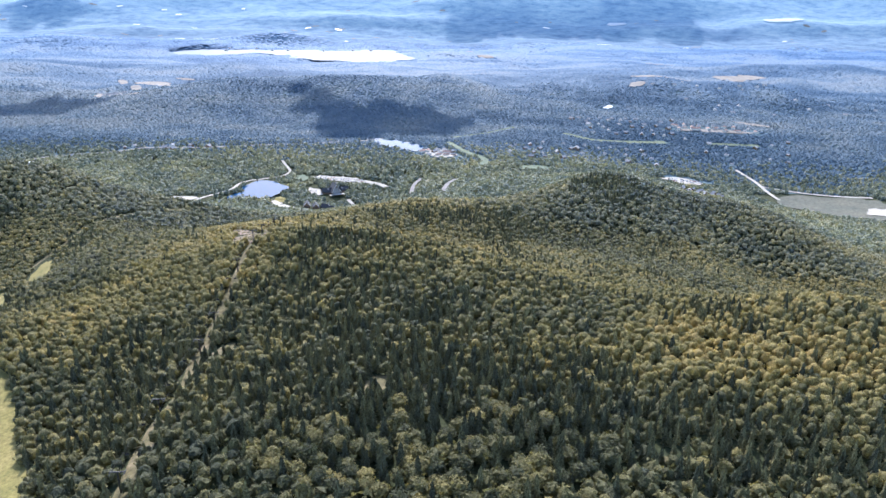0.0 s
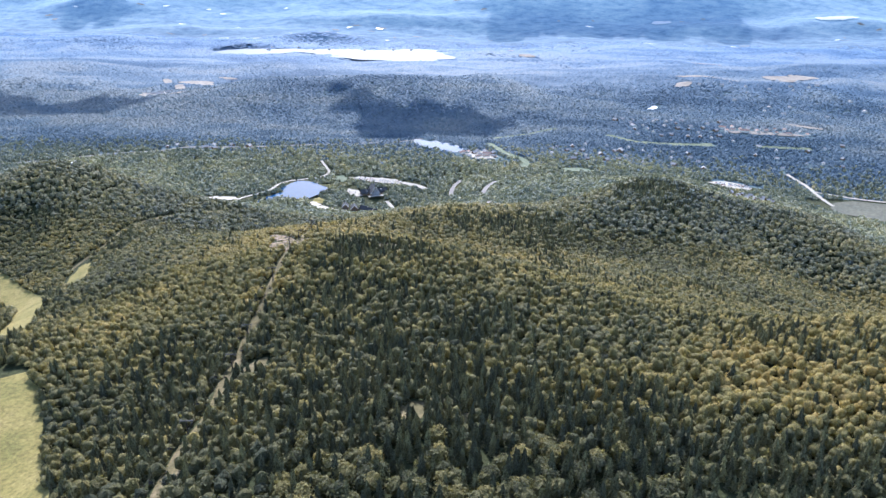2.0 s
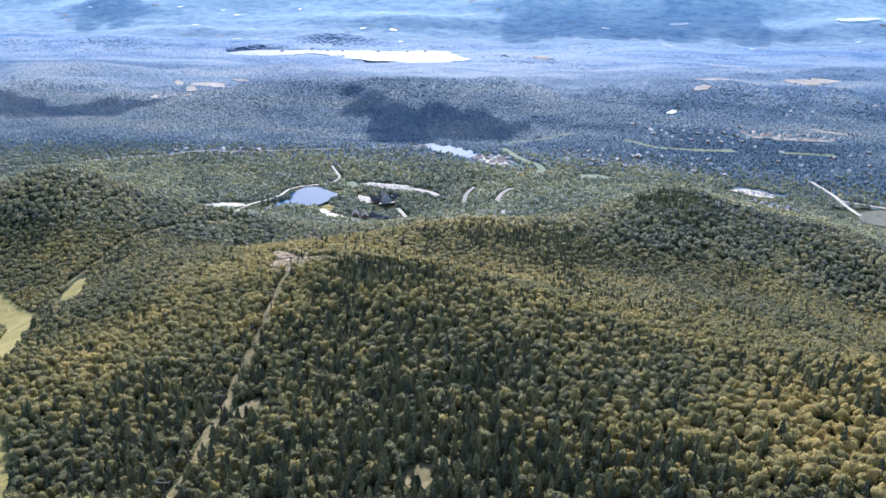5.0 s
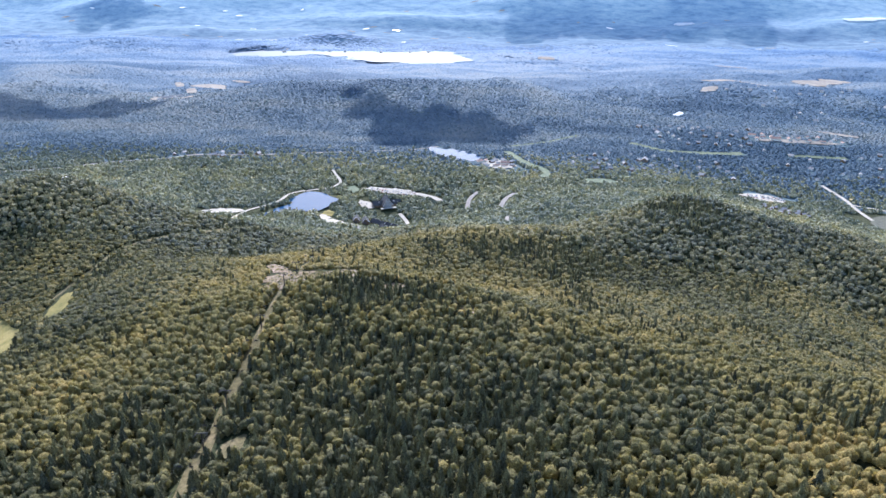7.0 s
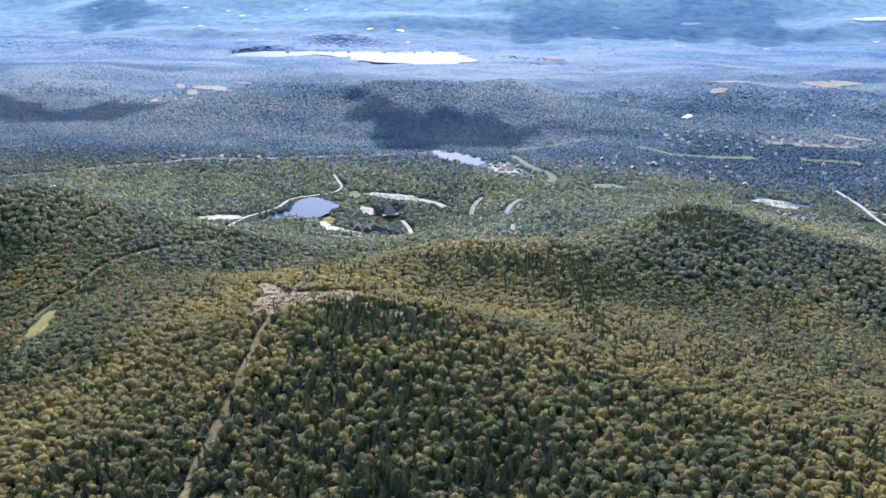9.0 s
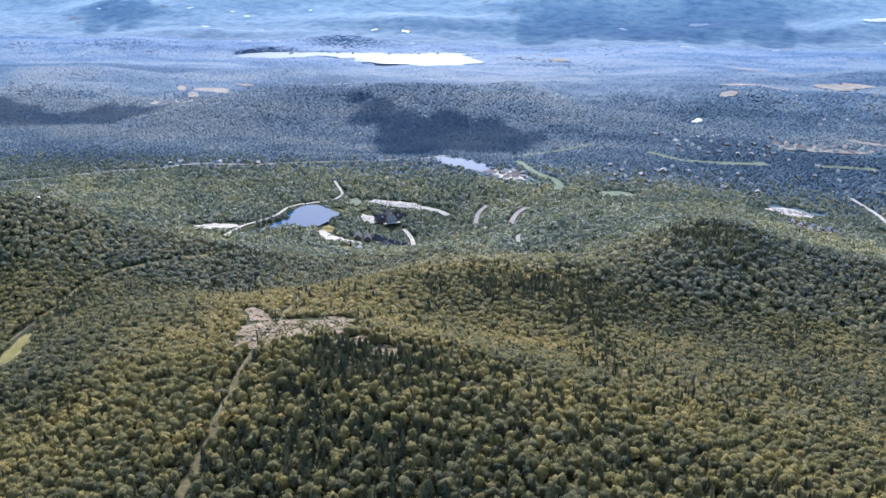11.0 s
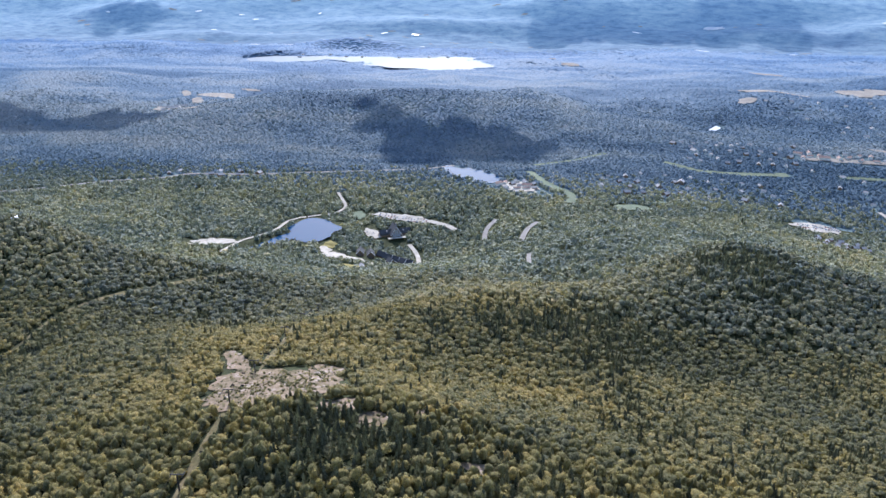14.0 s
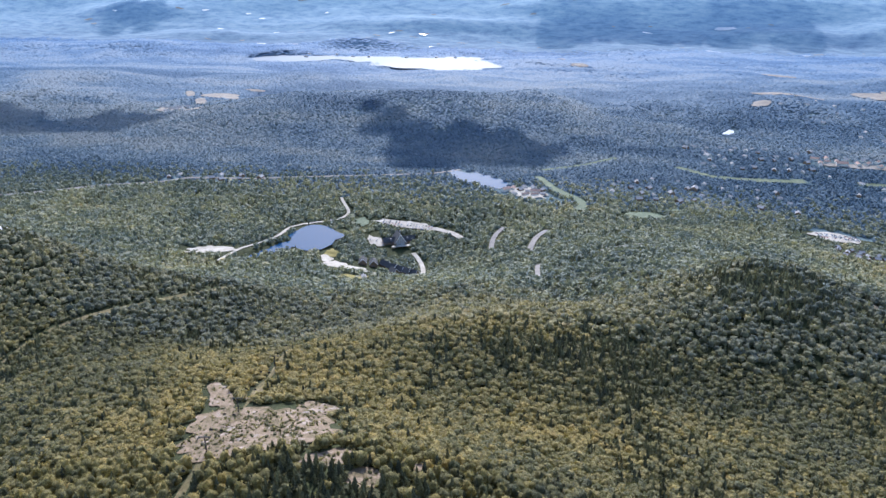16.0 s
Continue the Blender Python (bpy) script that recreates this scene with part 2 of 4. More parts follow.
def ease(a, b, v):
    s = np.clip((v - a) / (b - a), 0, 1)
    return s * s * (3 - 2 * s)


def value_noise(x, y, size, seed=0):
    """Smooth random field, 0 to 1."""
    x, y = np.asarray(x, float) / size, np.asarray(y, float) / size
    i, j = np.floor(x), np.floor(y)
    u, v = x - i, y - j
    u, v = u * u * (3 - 2 * u), v * v * (3 - 2 * v)

    def cell(a, b):
        s = np.sin(a * 127.1 + b * 311.7 + seed * 74.7) * 43758.5453
        return s - np.floor(s)
    return (cell(i, j) * (1 - u) + cell(i + 1, j) * u) * (1 - v) + (cell(i, j + 1) * (1 - u) + cell(i + 1, j + 1) * u) * v


def basin(x, y, shape):
    """Below 1 inside a rounded, slightly uneven shape."""
    cx, cy, a, b, turn = shape
    c, s = math.cos(radians(turn)), math.sin(radians(turn))
    p, q = (np.asarray(x) - cx) * c + (np.asarray(y) - cy) * s, -(np.asarray(x) - cx) * s + (np.asarray(y) - cy) * c
    size = max(6.0, 0.45 * min(a, b))
    return np.hypot(p / a, q / b) * (0.68 + 0.64 * value_noise(x, y, size, 5))


def height(x, y):
    x, y = np.asarray(x, float), np.asarray(y, float)
    # Past y 4300 the land is bent up to fill the camera's view.
    z = 85 - 65 * ease(2600, 3500, y) + 260 * (np.maximum(y - 4300, 0) / 800) ** 2.2
    for cx, cy, s, h in BROAD_HILLS + SPURS + KNOLLS:
        z = z + h * np.exp(-((x - cx) ** 2 + (y - cy) ** 2) / (2 * s * s))
    for cx, cy, a, b, h in FAR_HILLS:
        z = z + h * np.exp(-((x - cx) / a) ** 2 / 2 - ((y - cy) / b) ** 2 / 2)
    rough = ease(1750, 2400, y) * (1 - 0.6 * ease(2700, 3100, y))
    z = z + (value_noise(x, y, 420, 2) - 0.5) * (4 + 74 * rough) + (value_noise(x, y, 170, 3) - 0.5) * (3 + 30 * rough)
    z = z + ease(4300, 4600, y) * (13 * (value_noise(x, y * 3.0, 420, 31) - 0.5) + 5 * (value_noise(x, y * 3.0, 150, 32) - 0.5))
    for level, shapes in (POND, POND_EAST, LAKE):
        d = np.minimum.reduce([basin(x, y, s) for s in shapes])
        z = z + (level - 1.5 - z) * (1 - ease(1.0, 1.6, d))
    return z


def add_mesh(name, verts, tris, material, attributes=None, smooth=False):
    """One mesh object from arrays of corners and triangles."""
    me = bpy.data.meshes.new(name)
    verts, tris = np.ascontiguousarray(verts, np.float32), np.ascontiguousarray(tris, np.int32)
    me.vertices.add(len(verts))
    me.vertices.foreach_set("co", verts.ravel())
    me.loops.add(tris.size)
    me.loops.foreach_set("vertex_index", tris.ravel())
    me.polygons.add(len(tris))
    me.polygons.foreach_set("loop_start", np.arange(0, tris.size, 3, dtype=np.int32))
    me.polygons.foreach_set("use_smooth", np.full(len(tris), smooth))
    for key, values in (attributes or {}).items():
        me.attributes.new(key, "FLOAT", "POINT").data.foreach_set("value", np.ascontiguousarray(values, np.float32))
    me.update()
    me.validate()
    me.materials.append(material)
    return new(name, me)


def part(name, bm, material, parent=None, label=""):
    me = bpy.data.meshes.new(name)
    bm.to_mesh(me)
    bm.free()
    me.materials.append(material)
    ob = new(name, me)
    ob.parent = parent
    return tagged(ob, label)


def sheet(rows, cols, fx):
    """Triangles of a grid of rows x cols points."""
    i = np.arange((rows - 1) * cols).reshape(rows - 1, cols)[:, :-1].ravel()
    return np.r_[np.c_[i, i + 1, i + cols + 1], np.c_[i, i + cols + 1, i + cols]] if fx else None


# ---- ground: one sheet out to the far hills ----
ys = [-700.0]
while ys[-1] < 4240:
    ys.append(ys[-1] + max(8.0, 0.0075 * max(0, ys[-1])))
ys = np.array(ys)
us = np.linspace(-1, 1, 301)
gx = us[None, :] * (900 + 0.78 * np.maximum(ys, 0))[:, None]
gy = np.repeat(ys[:, None], len(us), 1)
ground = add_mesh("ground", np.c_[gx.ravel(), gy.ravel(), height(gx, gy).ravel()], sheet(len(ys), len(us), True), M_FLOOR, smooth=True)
for m in M_HAZED_CANOPY:
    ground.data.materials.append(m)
# Distance rows pick the ground's haze-tinted canopy colours.
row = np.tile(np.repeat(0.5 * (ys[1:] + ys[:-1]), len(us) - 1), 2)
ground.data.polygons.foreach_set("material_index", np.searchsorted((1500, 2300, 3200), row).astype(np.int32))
tagged(ground, "wooded hills and valley floor of dark earth and low green growth, tinted blue as haze far off", "ground", kind="structure")

# the far distance, beyond the lake: blue hills raised to fill the camera's view, haze painted in and glowing
yb = np.linspace(ys[-1], 5200, 170)
bx = us[None, :] * (900 + 0.78 * yb)[:, None]
by = np.repeat(yb[:, None], len(us), 1)
bz = height(bx, by)
# Patches where cloud shade is painted onto the far hills.
shaded_woods = np.zeros(bx.size)
for cx, cy, a, b, turn in ((330, 4740, 330, 170, 0), (800, 4690, 420, 130, 0), (1250, 4830, 480, 190, 0), (1650, 4640, 260, 70, 0), (-2600, 4850, 330, 90, 0), (-1000, 4400, 230, 60, 0)):
    shaded_woods = np.maximum(shaded_woods, 1 - ease(0.55, 1.2, basin(bx.ravel(), by.ravel(), (cx, cy, a, b, turn))))
m_far, nt, b = nodes_of("far_haze_glow")
geo = nt.nodes.new("ShaderNodeNewGeometry")
squash = nt.nodes.new("ShaderNodeMapping")
squash.inputs["Scale"].default_value = (0.012, 0.03, 0.03)
nt.links.new(geo.outputs["Position"], squash.inputs["Vector"])
woods = node(nt, "TexNoise", Scale=1.0, Detail=11.0, Roughness=0.72)
nt.links.new(squash.outputs[0], woods.inputs["Vector"])
g = woods.outputs["Fac"]
# Paler blue towards the back: haze in the colour.
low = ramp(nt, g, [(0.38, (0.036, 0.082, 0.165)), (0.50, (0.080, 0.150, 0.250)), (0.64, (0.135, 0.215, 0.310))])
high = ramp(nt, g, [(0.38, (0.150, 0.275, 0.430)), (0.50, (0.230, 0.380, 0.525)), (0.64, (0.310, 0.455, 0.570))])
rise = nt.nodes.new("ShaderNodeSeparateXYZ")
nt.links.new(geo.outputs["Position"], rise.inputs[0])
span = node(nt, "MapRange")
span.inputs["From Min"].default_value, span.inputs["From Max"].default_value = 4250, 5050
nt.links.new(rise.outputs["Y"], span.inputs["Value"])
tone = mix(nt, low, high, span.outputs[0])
# Darker, bluer tone inside the painted cloud shade.
tone = mix(nt, tone, mix(nt, tone, (0.70, 0.77, 0.86), 1.0, "MULTIPLY"), attribute(nt, "cloud_shade"))
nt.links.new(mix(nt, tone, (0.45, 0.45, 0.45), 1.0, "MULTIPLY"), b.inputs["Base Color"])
# The hills emit a little, in place of airlight.
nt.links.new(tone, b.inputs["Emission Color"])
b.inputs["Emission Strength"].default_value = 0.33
b.inputs["Roughness"].default_value = 1.0
far_hills = add_mesh("backdrop", np.c_[bx.ravel(), by.ravel(), bz.ravel()], sheet(len(yb), len(us), True), m_far, {"cloud_shade": shaded_woods}, smooth=True)
tagged(far_hills, "distant wooded hills with blue haze painted in, faintly glowing", "hills", kind="structure")

# ---- open land: what keeps the trees away ----
OPEN = []


def lift_of(y):
    return 0.22 + 0.0014 * np.maximum(np.asarray(y, float) - 620, 0)


def blob(name, shape, material, label, category, level=None, clear=1.15, reach=1.0):
    """A rounded open patch lying on the ground, or still water at its level."""
    cx, cy, a, b, turn = shape
    c, s = math.cos(radians(turn)), math.sin(radians(turn))
    ang = np.linspace(0, 2 * math.pi, 49)[:-1]
    rim = np.ones(len(ang))
    for _ in range(4):
        q = basin(cx + (np.cos(ang) * a * c - np.sin(ang) * b * s) * rim, cy + (np.cos(ang) * a * s + np.sin(ang) * b * c) * rim, shape)
        rim = rim * (1 + 0.7 * (1 / np.maximum(q, 0.3) - 1))
    rings = np.linspace(0, reach, 9)[1:]
    r = rings[:, None] * rim[None]
    x = cx + r * (np.cos(ang) * a * c - np.sin(ang) * b * s)[None]
    y = cy + r * (np.cos(ang) * a * s + np.sin(ang) * b * c)[None]
    x, y = np.r_[cx, x.ravel()], np.r_[cy, y.ravel()]
    z = height(x, y) + lift_of(y) if level is None else np.full(len(x), float(level))
    n = len(ang)
    tris = [(0, 1 + k, 1 + (k + 1) % n) for k in range(n)]
    for ring in range(len(rings) - 1):
        o = 1 + ring * n
        for k in range(n):
            p, q = o + k, o + (k + 1) % n
            tris += [(p, p + n, q + n), (p, q + n, q)]
    ob = add_mesh(name, np.c_[x, y, z], np.array(tris), material, smooth=True)
    if name == "gravel_lot":
        clear += 0.25
    OPEN.append(("blob", shape, clear + (2.5 / min(a, b) if clear > 1 else 0)))
    return tagged(ob, label, category, kind="structure")


def strip(name, line, width, material, label, category, clear=1.6, wobble=0.0):
    """A road or grassy run that follows a line over the ground."""
    p = np.array(line, float)
    seg = np.r_[0, np.cumsum(np.hypot(*np.diff(p, axis=0).T))]
    t = np.linspace(0, seg[-1], max(8, int(seg[-1] / 7)))
    x, y = np.interp(t, seg, p[:, 0]), np.interp(t, seg, p[:, 1])
    for _ in range(3):
        x[1:-1], y[1:-1] = (x[:-2] + 2 * x[1:-1] + x[2:]) / 4, (y[:-2] + 2 * y[1:-1] + y[2:]) / 4
    dx, dy = np.gradient(x), np.gradient(y)
    n = np.hypot(dx, dy)
    w = width * (1 + wobble * (value_noise(x, y, 25, 9) - 0.5) * 2)
    across = np.linspace(-0.5, 0.5, 5)
    sx = x[:, None] - (dy / n * w)[:, None] * across
    sy = y[:, None] + (dx / n * w)[:, None] * across
    ob = add_mesh(name, np.c_[sx.ravel(), sy.ravel(), (height(sx, sy) + lift_of(sy) * 1.1).ravel()], sheet(len(t), 5, True), material, smooth=True)
    OPEN.append(("strip", np.c_[x, y], width / 2 * clear + (2.5 if name == "road" else 0)))
    return tagged(ob, label, category, kind="structure")


# ski runs and the cleared line under the chairlift
strip("ski_run", [(-148, 200), (-172, 240), (-191, 265), (-209, 300), (-227, 322), (-246, 346)], 27, M_GRASS, "wide ski run of dry yellow-green grass through the trees", "ski run", 1.0, 0.3)
strip("ski_run", [(-302, 432), (-330, 475), (-360, 530), (-395, 585), (-450, 634), (-500, 668), (-545, 690)], 23, M_GRASS, "grassy ski run of dry yellow grass beside the woods", "ski run", 1.1, 0.3)
blob("meadow", (-370, 624, 32, 9, 112), M_GRASS, "small dry yellow meadow among the trees", "meadow")
strip("track", [(-392, 650), (-380, 690), (-379, 723), (-367, 757), (-347, 815), (-328, 864), (-312, 905), (-312, 960), (-318, 1010)], 5, M_LIFT_GRASS, "narrow grassy track along the valley below the slope", "track", 1.85, 0.6)
LIFT_LINE = [(-103, 190), (-109, 222), (-113, 248), (-120, 285), (-124, 325), (-129, 363), (-133, 412), (-138, 474), (-143, 523), (-152, 591), (-158, 657), (-172, 725), (-185, 794), (-197, 899), (-205, 985), (-212, 1060)]
strip("lift_line", LIFT_LINE, 5.0, M_LIFT_GRASS, "cleared grassy line under the chairlift", "lift line", 1.6, 0.8)
blob("meadow", (-117, 363, 8, 5, 80), M_LIFT_GRASS, "small dry grass clearing beside the lift line", "meadow")
for x, y, a, b, turn in ((-24, 287, 8, 11, 10), (-15, 296, 7, 6, -15), (-2, 281, 9, 7, 0), (6, 277, 5, 8, 20), (-69, 294, 4, 5, 0), (89, 239, 4, 4, 0), (147, 344, 3.5, 8, 10)):
    blob("meadow", (x, y, 0.72 * a, 0.72 * b, turn), M_LIFT_GRASS, "small pale grass clearing among conifers", "meadow", clear=1.0)
# bare rock on the summit and beyond
SUMMIT = [(-132, 558, 24, 17, 10), (-118, 580, 22, 15, -20), (-152, 556, 14, 12, 0), (-104, 556, 15, 10, 30), (-112, 602, 14, 9, 0), (-146, 584, 16, 14, 100), (-170, 610, 20, 6, 125), (-183, 628, 9, 5, 120), (-138, 541, 18, 9, 0), (-160, 580, 12, 20, 10), (-112, 545, 12, 8, 0)]
for k, shape in enumerate(SUMMIT):
    blob("summit_rock", shape, M_ROCK, "bare pale rock and dry grass on the summit", "rock", clear=1.05).location.z = 0.06 * k
for x, y, a, b, turn in ((-84, 530, 14, 8, 30), (-66, 517, 8, 9, 0), (-46, 533, 4, 5, 0), (-15, 489, 9, 4, 0), (299, 898, 22, 4, -30), (0, 481, 4, 3, 0)):
    blob("rock_outcrop", (x, y, a, b, turn), M_ROCK, "pale bare rock outcrop among the trees", "rock", clear=0.95)
# water
for n, (level, shapes) in (("pond", POND), ("pond", POND_EAST), ("lake", LAKE)):
    for k, shape in enumerate(shapes):
        blob(n, shape, M_LAKE if n == "lake" else M_POND, "calm %s reflecting the bright sky" % n, n, level - 0.05 * k, 1.16 if n == "lake" else 1.3, 1.3)
# the resort's roads and lots
strip("road", [(-435, 1165), (-434, 1200), (-430, 1232), (-408, 1268), (-395, 1300), (-392, 1345), (-357, 1378), (-325, 1396), (-312, 1428), (-328, 1459), (-344, 1490)], 5.5, M_GRAVEL, "pale gravel road round the pond", "road", 2.0)
blob("gravel_lot", (-468, 1216, 34, 16, 20), M_GRAVEL, "pale bare gravel ground beside the pond road", "gravel lot")
blob("gravel_lot", (-207, 1398, 52, 13, -10), M_GRAVEL, "pale gravel car park behind the lodge", "car park")
strip("road", [(-160, 1388), (-125, 1371), (-112, 1352)], 10, M_GRAVEL, "pale gravel road beside the car park", "road")
blob("gravel_lot", (-246, 1330, 12, 17, 25), M_GRAVEL, "pale gravel forecourt of the lodge", "gravel lot")
blob("meadow", (-284, 1398, 10, 16, 20), M_FAIRWAY, "small green lawn among the trees", "lawn")
blob("meadow", (-296, 1250, 9, 16, 0), M_GRASS, "dry grass bank at the end of the pond", "lawn")
for shape in ((-276, 1204, 20, 16, -20), (-250, 1206, 18, 9, 10), (-296, 1226, 9, 14, 20), (-228, 1200, 14, 6, -10)):
    blob("gravel_lot", shape, M_GRAVEL, "pale paved plaza at the foot of the chairlift", "plaza").location.z = 0.04 * (shape[0] % 5)
blob("meadow", (-222, 1142, 34, 18, 20), M_GRASS, "oval lawn at the foot of the ski slope", "lawn")
strip("road", [(-182, 1308), (-168, 1285), (-160, 1262), (-155, 1235), (-158, 1205)], 7, M_GRAVEL, "pale curving resort road", "road")
strip("road", [(-61, 1300), (-62, 1330), (-58, 1360), (-46, 1392)], 8, M_ASPHALT, "grey road curving through the woods", "road")
strip("road", [(-4, 1262), (0, 1300), (6, 1333), (22, 1370)], 9, M_ASPHALT, "grey road curving through the woods", "road")
strip("road", [(8, 1090), (7, 1130), (8, 1166)], 6, M_ASPHALT, "short grey road in the woods", "road")
strip("road", [(85, 1178), (115, 1186), (142, 1200), (160, 1204)], 8, M_ASPHALT, "grey road across the wooded slope", "road")
strip("highway", [(-1000, 1400), (-901, 1440), (-803, 1489), (-703, 1515), (-660, 1550), (-533, 1560), (-457, 1585), (-321, 1625), (-202, 1660), (-150, 1700)], 9, M_ASPHALT, "grey highway along the wooded valley", "road", 2.2)
# golf course
blob("gravel_lot", (-14, 1560, 42, 23, -25), M_GRAVEL, "pale gravel and building ground beside the pond", "gravel lot")
for line, w in (([(5, 1672), (12, 1655), (31, 1602), (56, 1556), (85, 1530), (81, 1482)], 17), ([(15, 1722), (60, 1744), (109, 1768), (171, 1818)], 13), ([(290, 1775), (350, 1729), (416, 1727), (470, 1735), (535, 1747)], 17), ([(640, 1760), (700, 1760), (770, 1763)], 14), ([(225, 1500), (250, 1512)], 14)):
    strip("fairway", line, w, M_FAIRWAY, "mown green golf fairway between trees", "fairway", 1.1, 0.3)
blob("fairway", (187, 1470, 34, 16, 10), M_FAIRWAY, "mown green golf fairway between trees", "fairway")
# east side of the valley
blob("gravel_lot", (507, 1480, 46, 22, 12), M_GRAVEL, "large pale gravel car park", "car park")
strip("road", [(660, 1610), (683, 1545), (684, 1500), (690, 1440)], 9, M_GRAVEL, "pale gravel road by the marsh", "road")
strip("road", [(684, 1520), (760, 1500), (900, 1470)], 7, M_GRAVEL, "pale gravel road by the marsh", "road")
blob("marsh", (800, 1400, 130, 80, -20), M_MARSH, "brown marsh with thin grass", "marsh")
blob("gravel_lot", (868, 1370, 38, 26, 0), M_GRAVEL, "pale gravel yard beside the marsh", "gravel lot").location.z = 1.2
blob("river", (459, 2074, 30, 9, 60), M_SKY_PALE_WATER, "bright bend of the river", "river")
for shape, mat in (((690, 1848, 95, 11, 0), M_SAND), ((815, 1926, 50, 10, -20), M_SAND), ((-1110, 2504, 14, 70, 28), M_SAND), ((-987, 2318, 16, 55, 30), M_SAND), ((-986, 2466, 55, 60, -18), M_SAND), ((-1037, 2225, 42, 26, 0), M_SAND), ((-933, 2149, 34, 24, 0), M_SAND), ((-940, 2630, 32, 14, 0), M_SAND), ((1020, 3577, 70, 45, -12), M_SAND), ((693, 2485, 78, 40, -10), M_SAND), ((782, 2508, 50, 32, -8), M_SAND), ((609, 2358, 24, 30, 0), M_SAND), ((1015, 2650, 60, 40, 0), M_SAND), ((1100, 2676, 55, 45, 12), M_SAND), ((114, 4087, 12, 70, 12), M_SAND), ((187, 3704, 45, 34, -15), M_SAND)):
    blob("field", shape, mat, "pale tan open field in the wooded valley", "field")
far_draw = random.Random(12)
for k in range(64):
    fy = far_draw.uniform(4330, 5140)
    blob("field", (far_draw.uniform(-0.62, 0.52) * fy, fy, far_draw.uniform(8, 34), far_draw.uniform(3, 8), far_draw.uniform(-25, 25)), M_SAND if k % 3 else M_WHITE, "small pale clearing on the distant hills", "field", clear=1.6)
for shape in ((1060, 4775, 62, 22, 0), (2118, 4790, 130, 26, 0)):
    blob("lake", shape, M_SKY_PALE_WATER, "small distant lake", "lake")


def open_ground(x, y):
    """True where no tree stands."""
    out = np.zeros(len(x), bool)
    for kind, shape, clear in OPEN:
        if kind == "blob":
            r = max(shape[2], shape[3]) * 1.4 * clear
            near = np.flatnonzero((np.abs(x - shape[0]) < r) & (np.abs(y - shape[1]) < r))
            out[near] |= basin(x[near], y[near], shape) < clear
        else:
            lo, hi = shape.min(0) - clear, shape.max(0) + clear
            near = np.flatnonzero((x > lo[0]) & (x < hi[0]) & (y > lo[1]) & (y < hi[1]))
            for px, py in shape:
                out[near] |= np.hypot(x[near] - px, y[near] - py) < clear
    return out


# ---- trees ----
rng = np.random.default_rng(7)


def ico(subdivisions):
    bm = bmesh.new()
    bmesh.ops.create_icosphere(bm, subdivisions=subdivisions, radius=1)
    v = np.array([q.co for q in bm.verts])
    f = np.array([[q.index for q in p.verts] for p in bm.faces])
    bm.free()
    return v, f


def dome(sides):
    """A small far crown: a rounded, uneven cone of few faces."""
    a = np.linspace(0, 2 * math.pi, sides + 1)[:-1]
    r = 0.5 * rng.uniform(0.75, 1.2, sides)
    v = np.r_[np.c_[np.cos(a) * r, np.sin(a) * r, rng.uniform(-0.05, 0.3, sides)], [(rng.uniform(-0.1, 0.1), rng.uniform(-0.1, 0.1), 1.0)]]
    return v, np.array([(i, (i + 1) % sides, sides) for i in range(sides)])


def crown(sprays, size, core=1):
    """A broad crown about 1 wide and 1 high, its base at z 0: a lumpy core covered with leaf sprays that stand out at all angles."""
    v, f = ico(core) if core else dome(6)
    if core:
        f = f[v[f][:, :, 2].mean(1) > -0.5]
        heads = rng.normal(0, 1, (11, 3)) + (0, 0, 0.5)
        heads /= np.linalg.norm(heads, axis=1)[:, None]
        swell = np.max(np.exp(-(1 - v @ heads.T) / 0.10) * rng.uniform(0.15, 0.62, 11), axis=1)
        v = v * (0.74 + swell + rng.uniform(-0.07, 0.07, len(v)))[:, None] * (rng.uniform(0.36, 0.48), rng.uniform(0.36, 0.48), 0.44) + (0, 0, 0.46)
    else:
        v = v * (0.9, 0.9, 0.86)
    h = rng.uniform(-0.25, 1.0, sprays)
    a = np.arange(sprays) * 2.39996 + rng.uniform(-0.5, 0.5, sprays)
    r = np.sqrt(np.maximum(0.0, 1 - h * h))
    out = np.c_[np.cos(a) * r, np.sin(a) * r, h]
    at = out * (0.43, 0.43, 0.44) * rng.uniform(0.86, 1.16, (sprays, 1)) + (0, 0, 0.48)
    tilt = out * 0.8 + rng.normal(0, 0.55, (sprays, 3)) + (0, 0, 0.35)
    tilt /= np.linalg.norm(tilt, axis=1)[:, None]
    u = np.cross(tilt, rng.normal(0, 1, (sprays, 3)))
    u /= np.linalg.norm(u, axis=1)[:, None]
    w = np.cross(tilt, u)
    s = size * rng.uniform(0.65, 1.35, (sprays, 1))
    corners = np.stack([at + u * s, at - u * s * 0.55 + w * s * rng.uniform(0.6, 1.0, (sprays, 1)), at - u * s * 0.55 - w * s * rng.uniform(0.6, 1.0, (sprays, 1))], 1)
    return np.r_[v, corners.reshape(-1, 3)], np.r_[f, np.arange(sprays * 3).reshape(-1, 3) + len(v)]


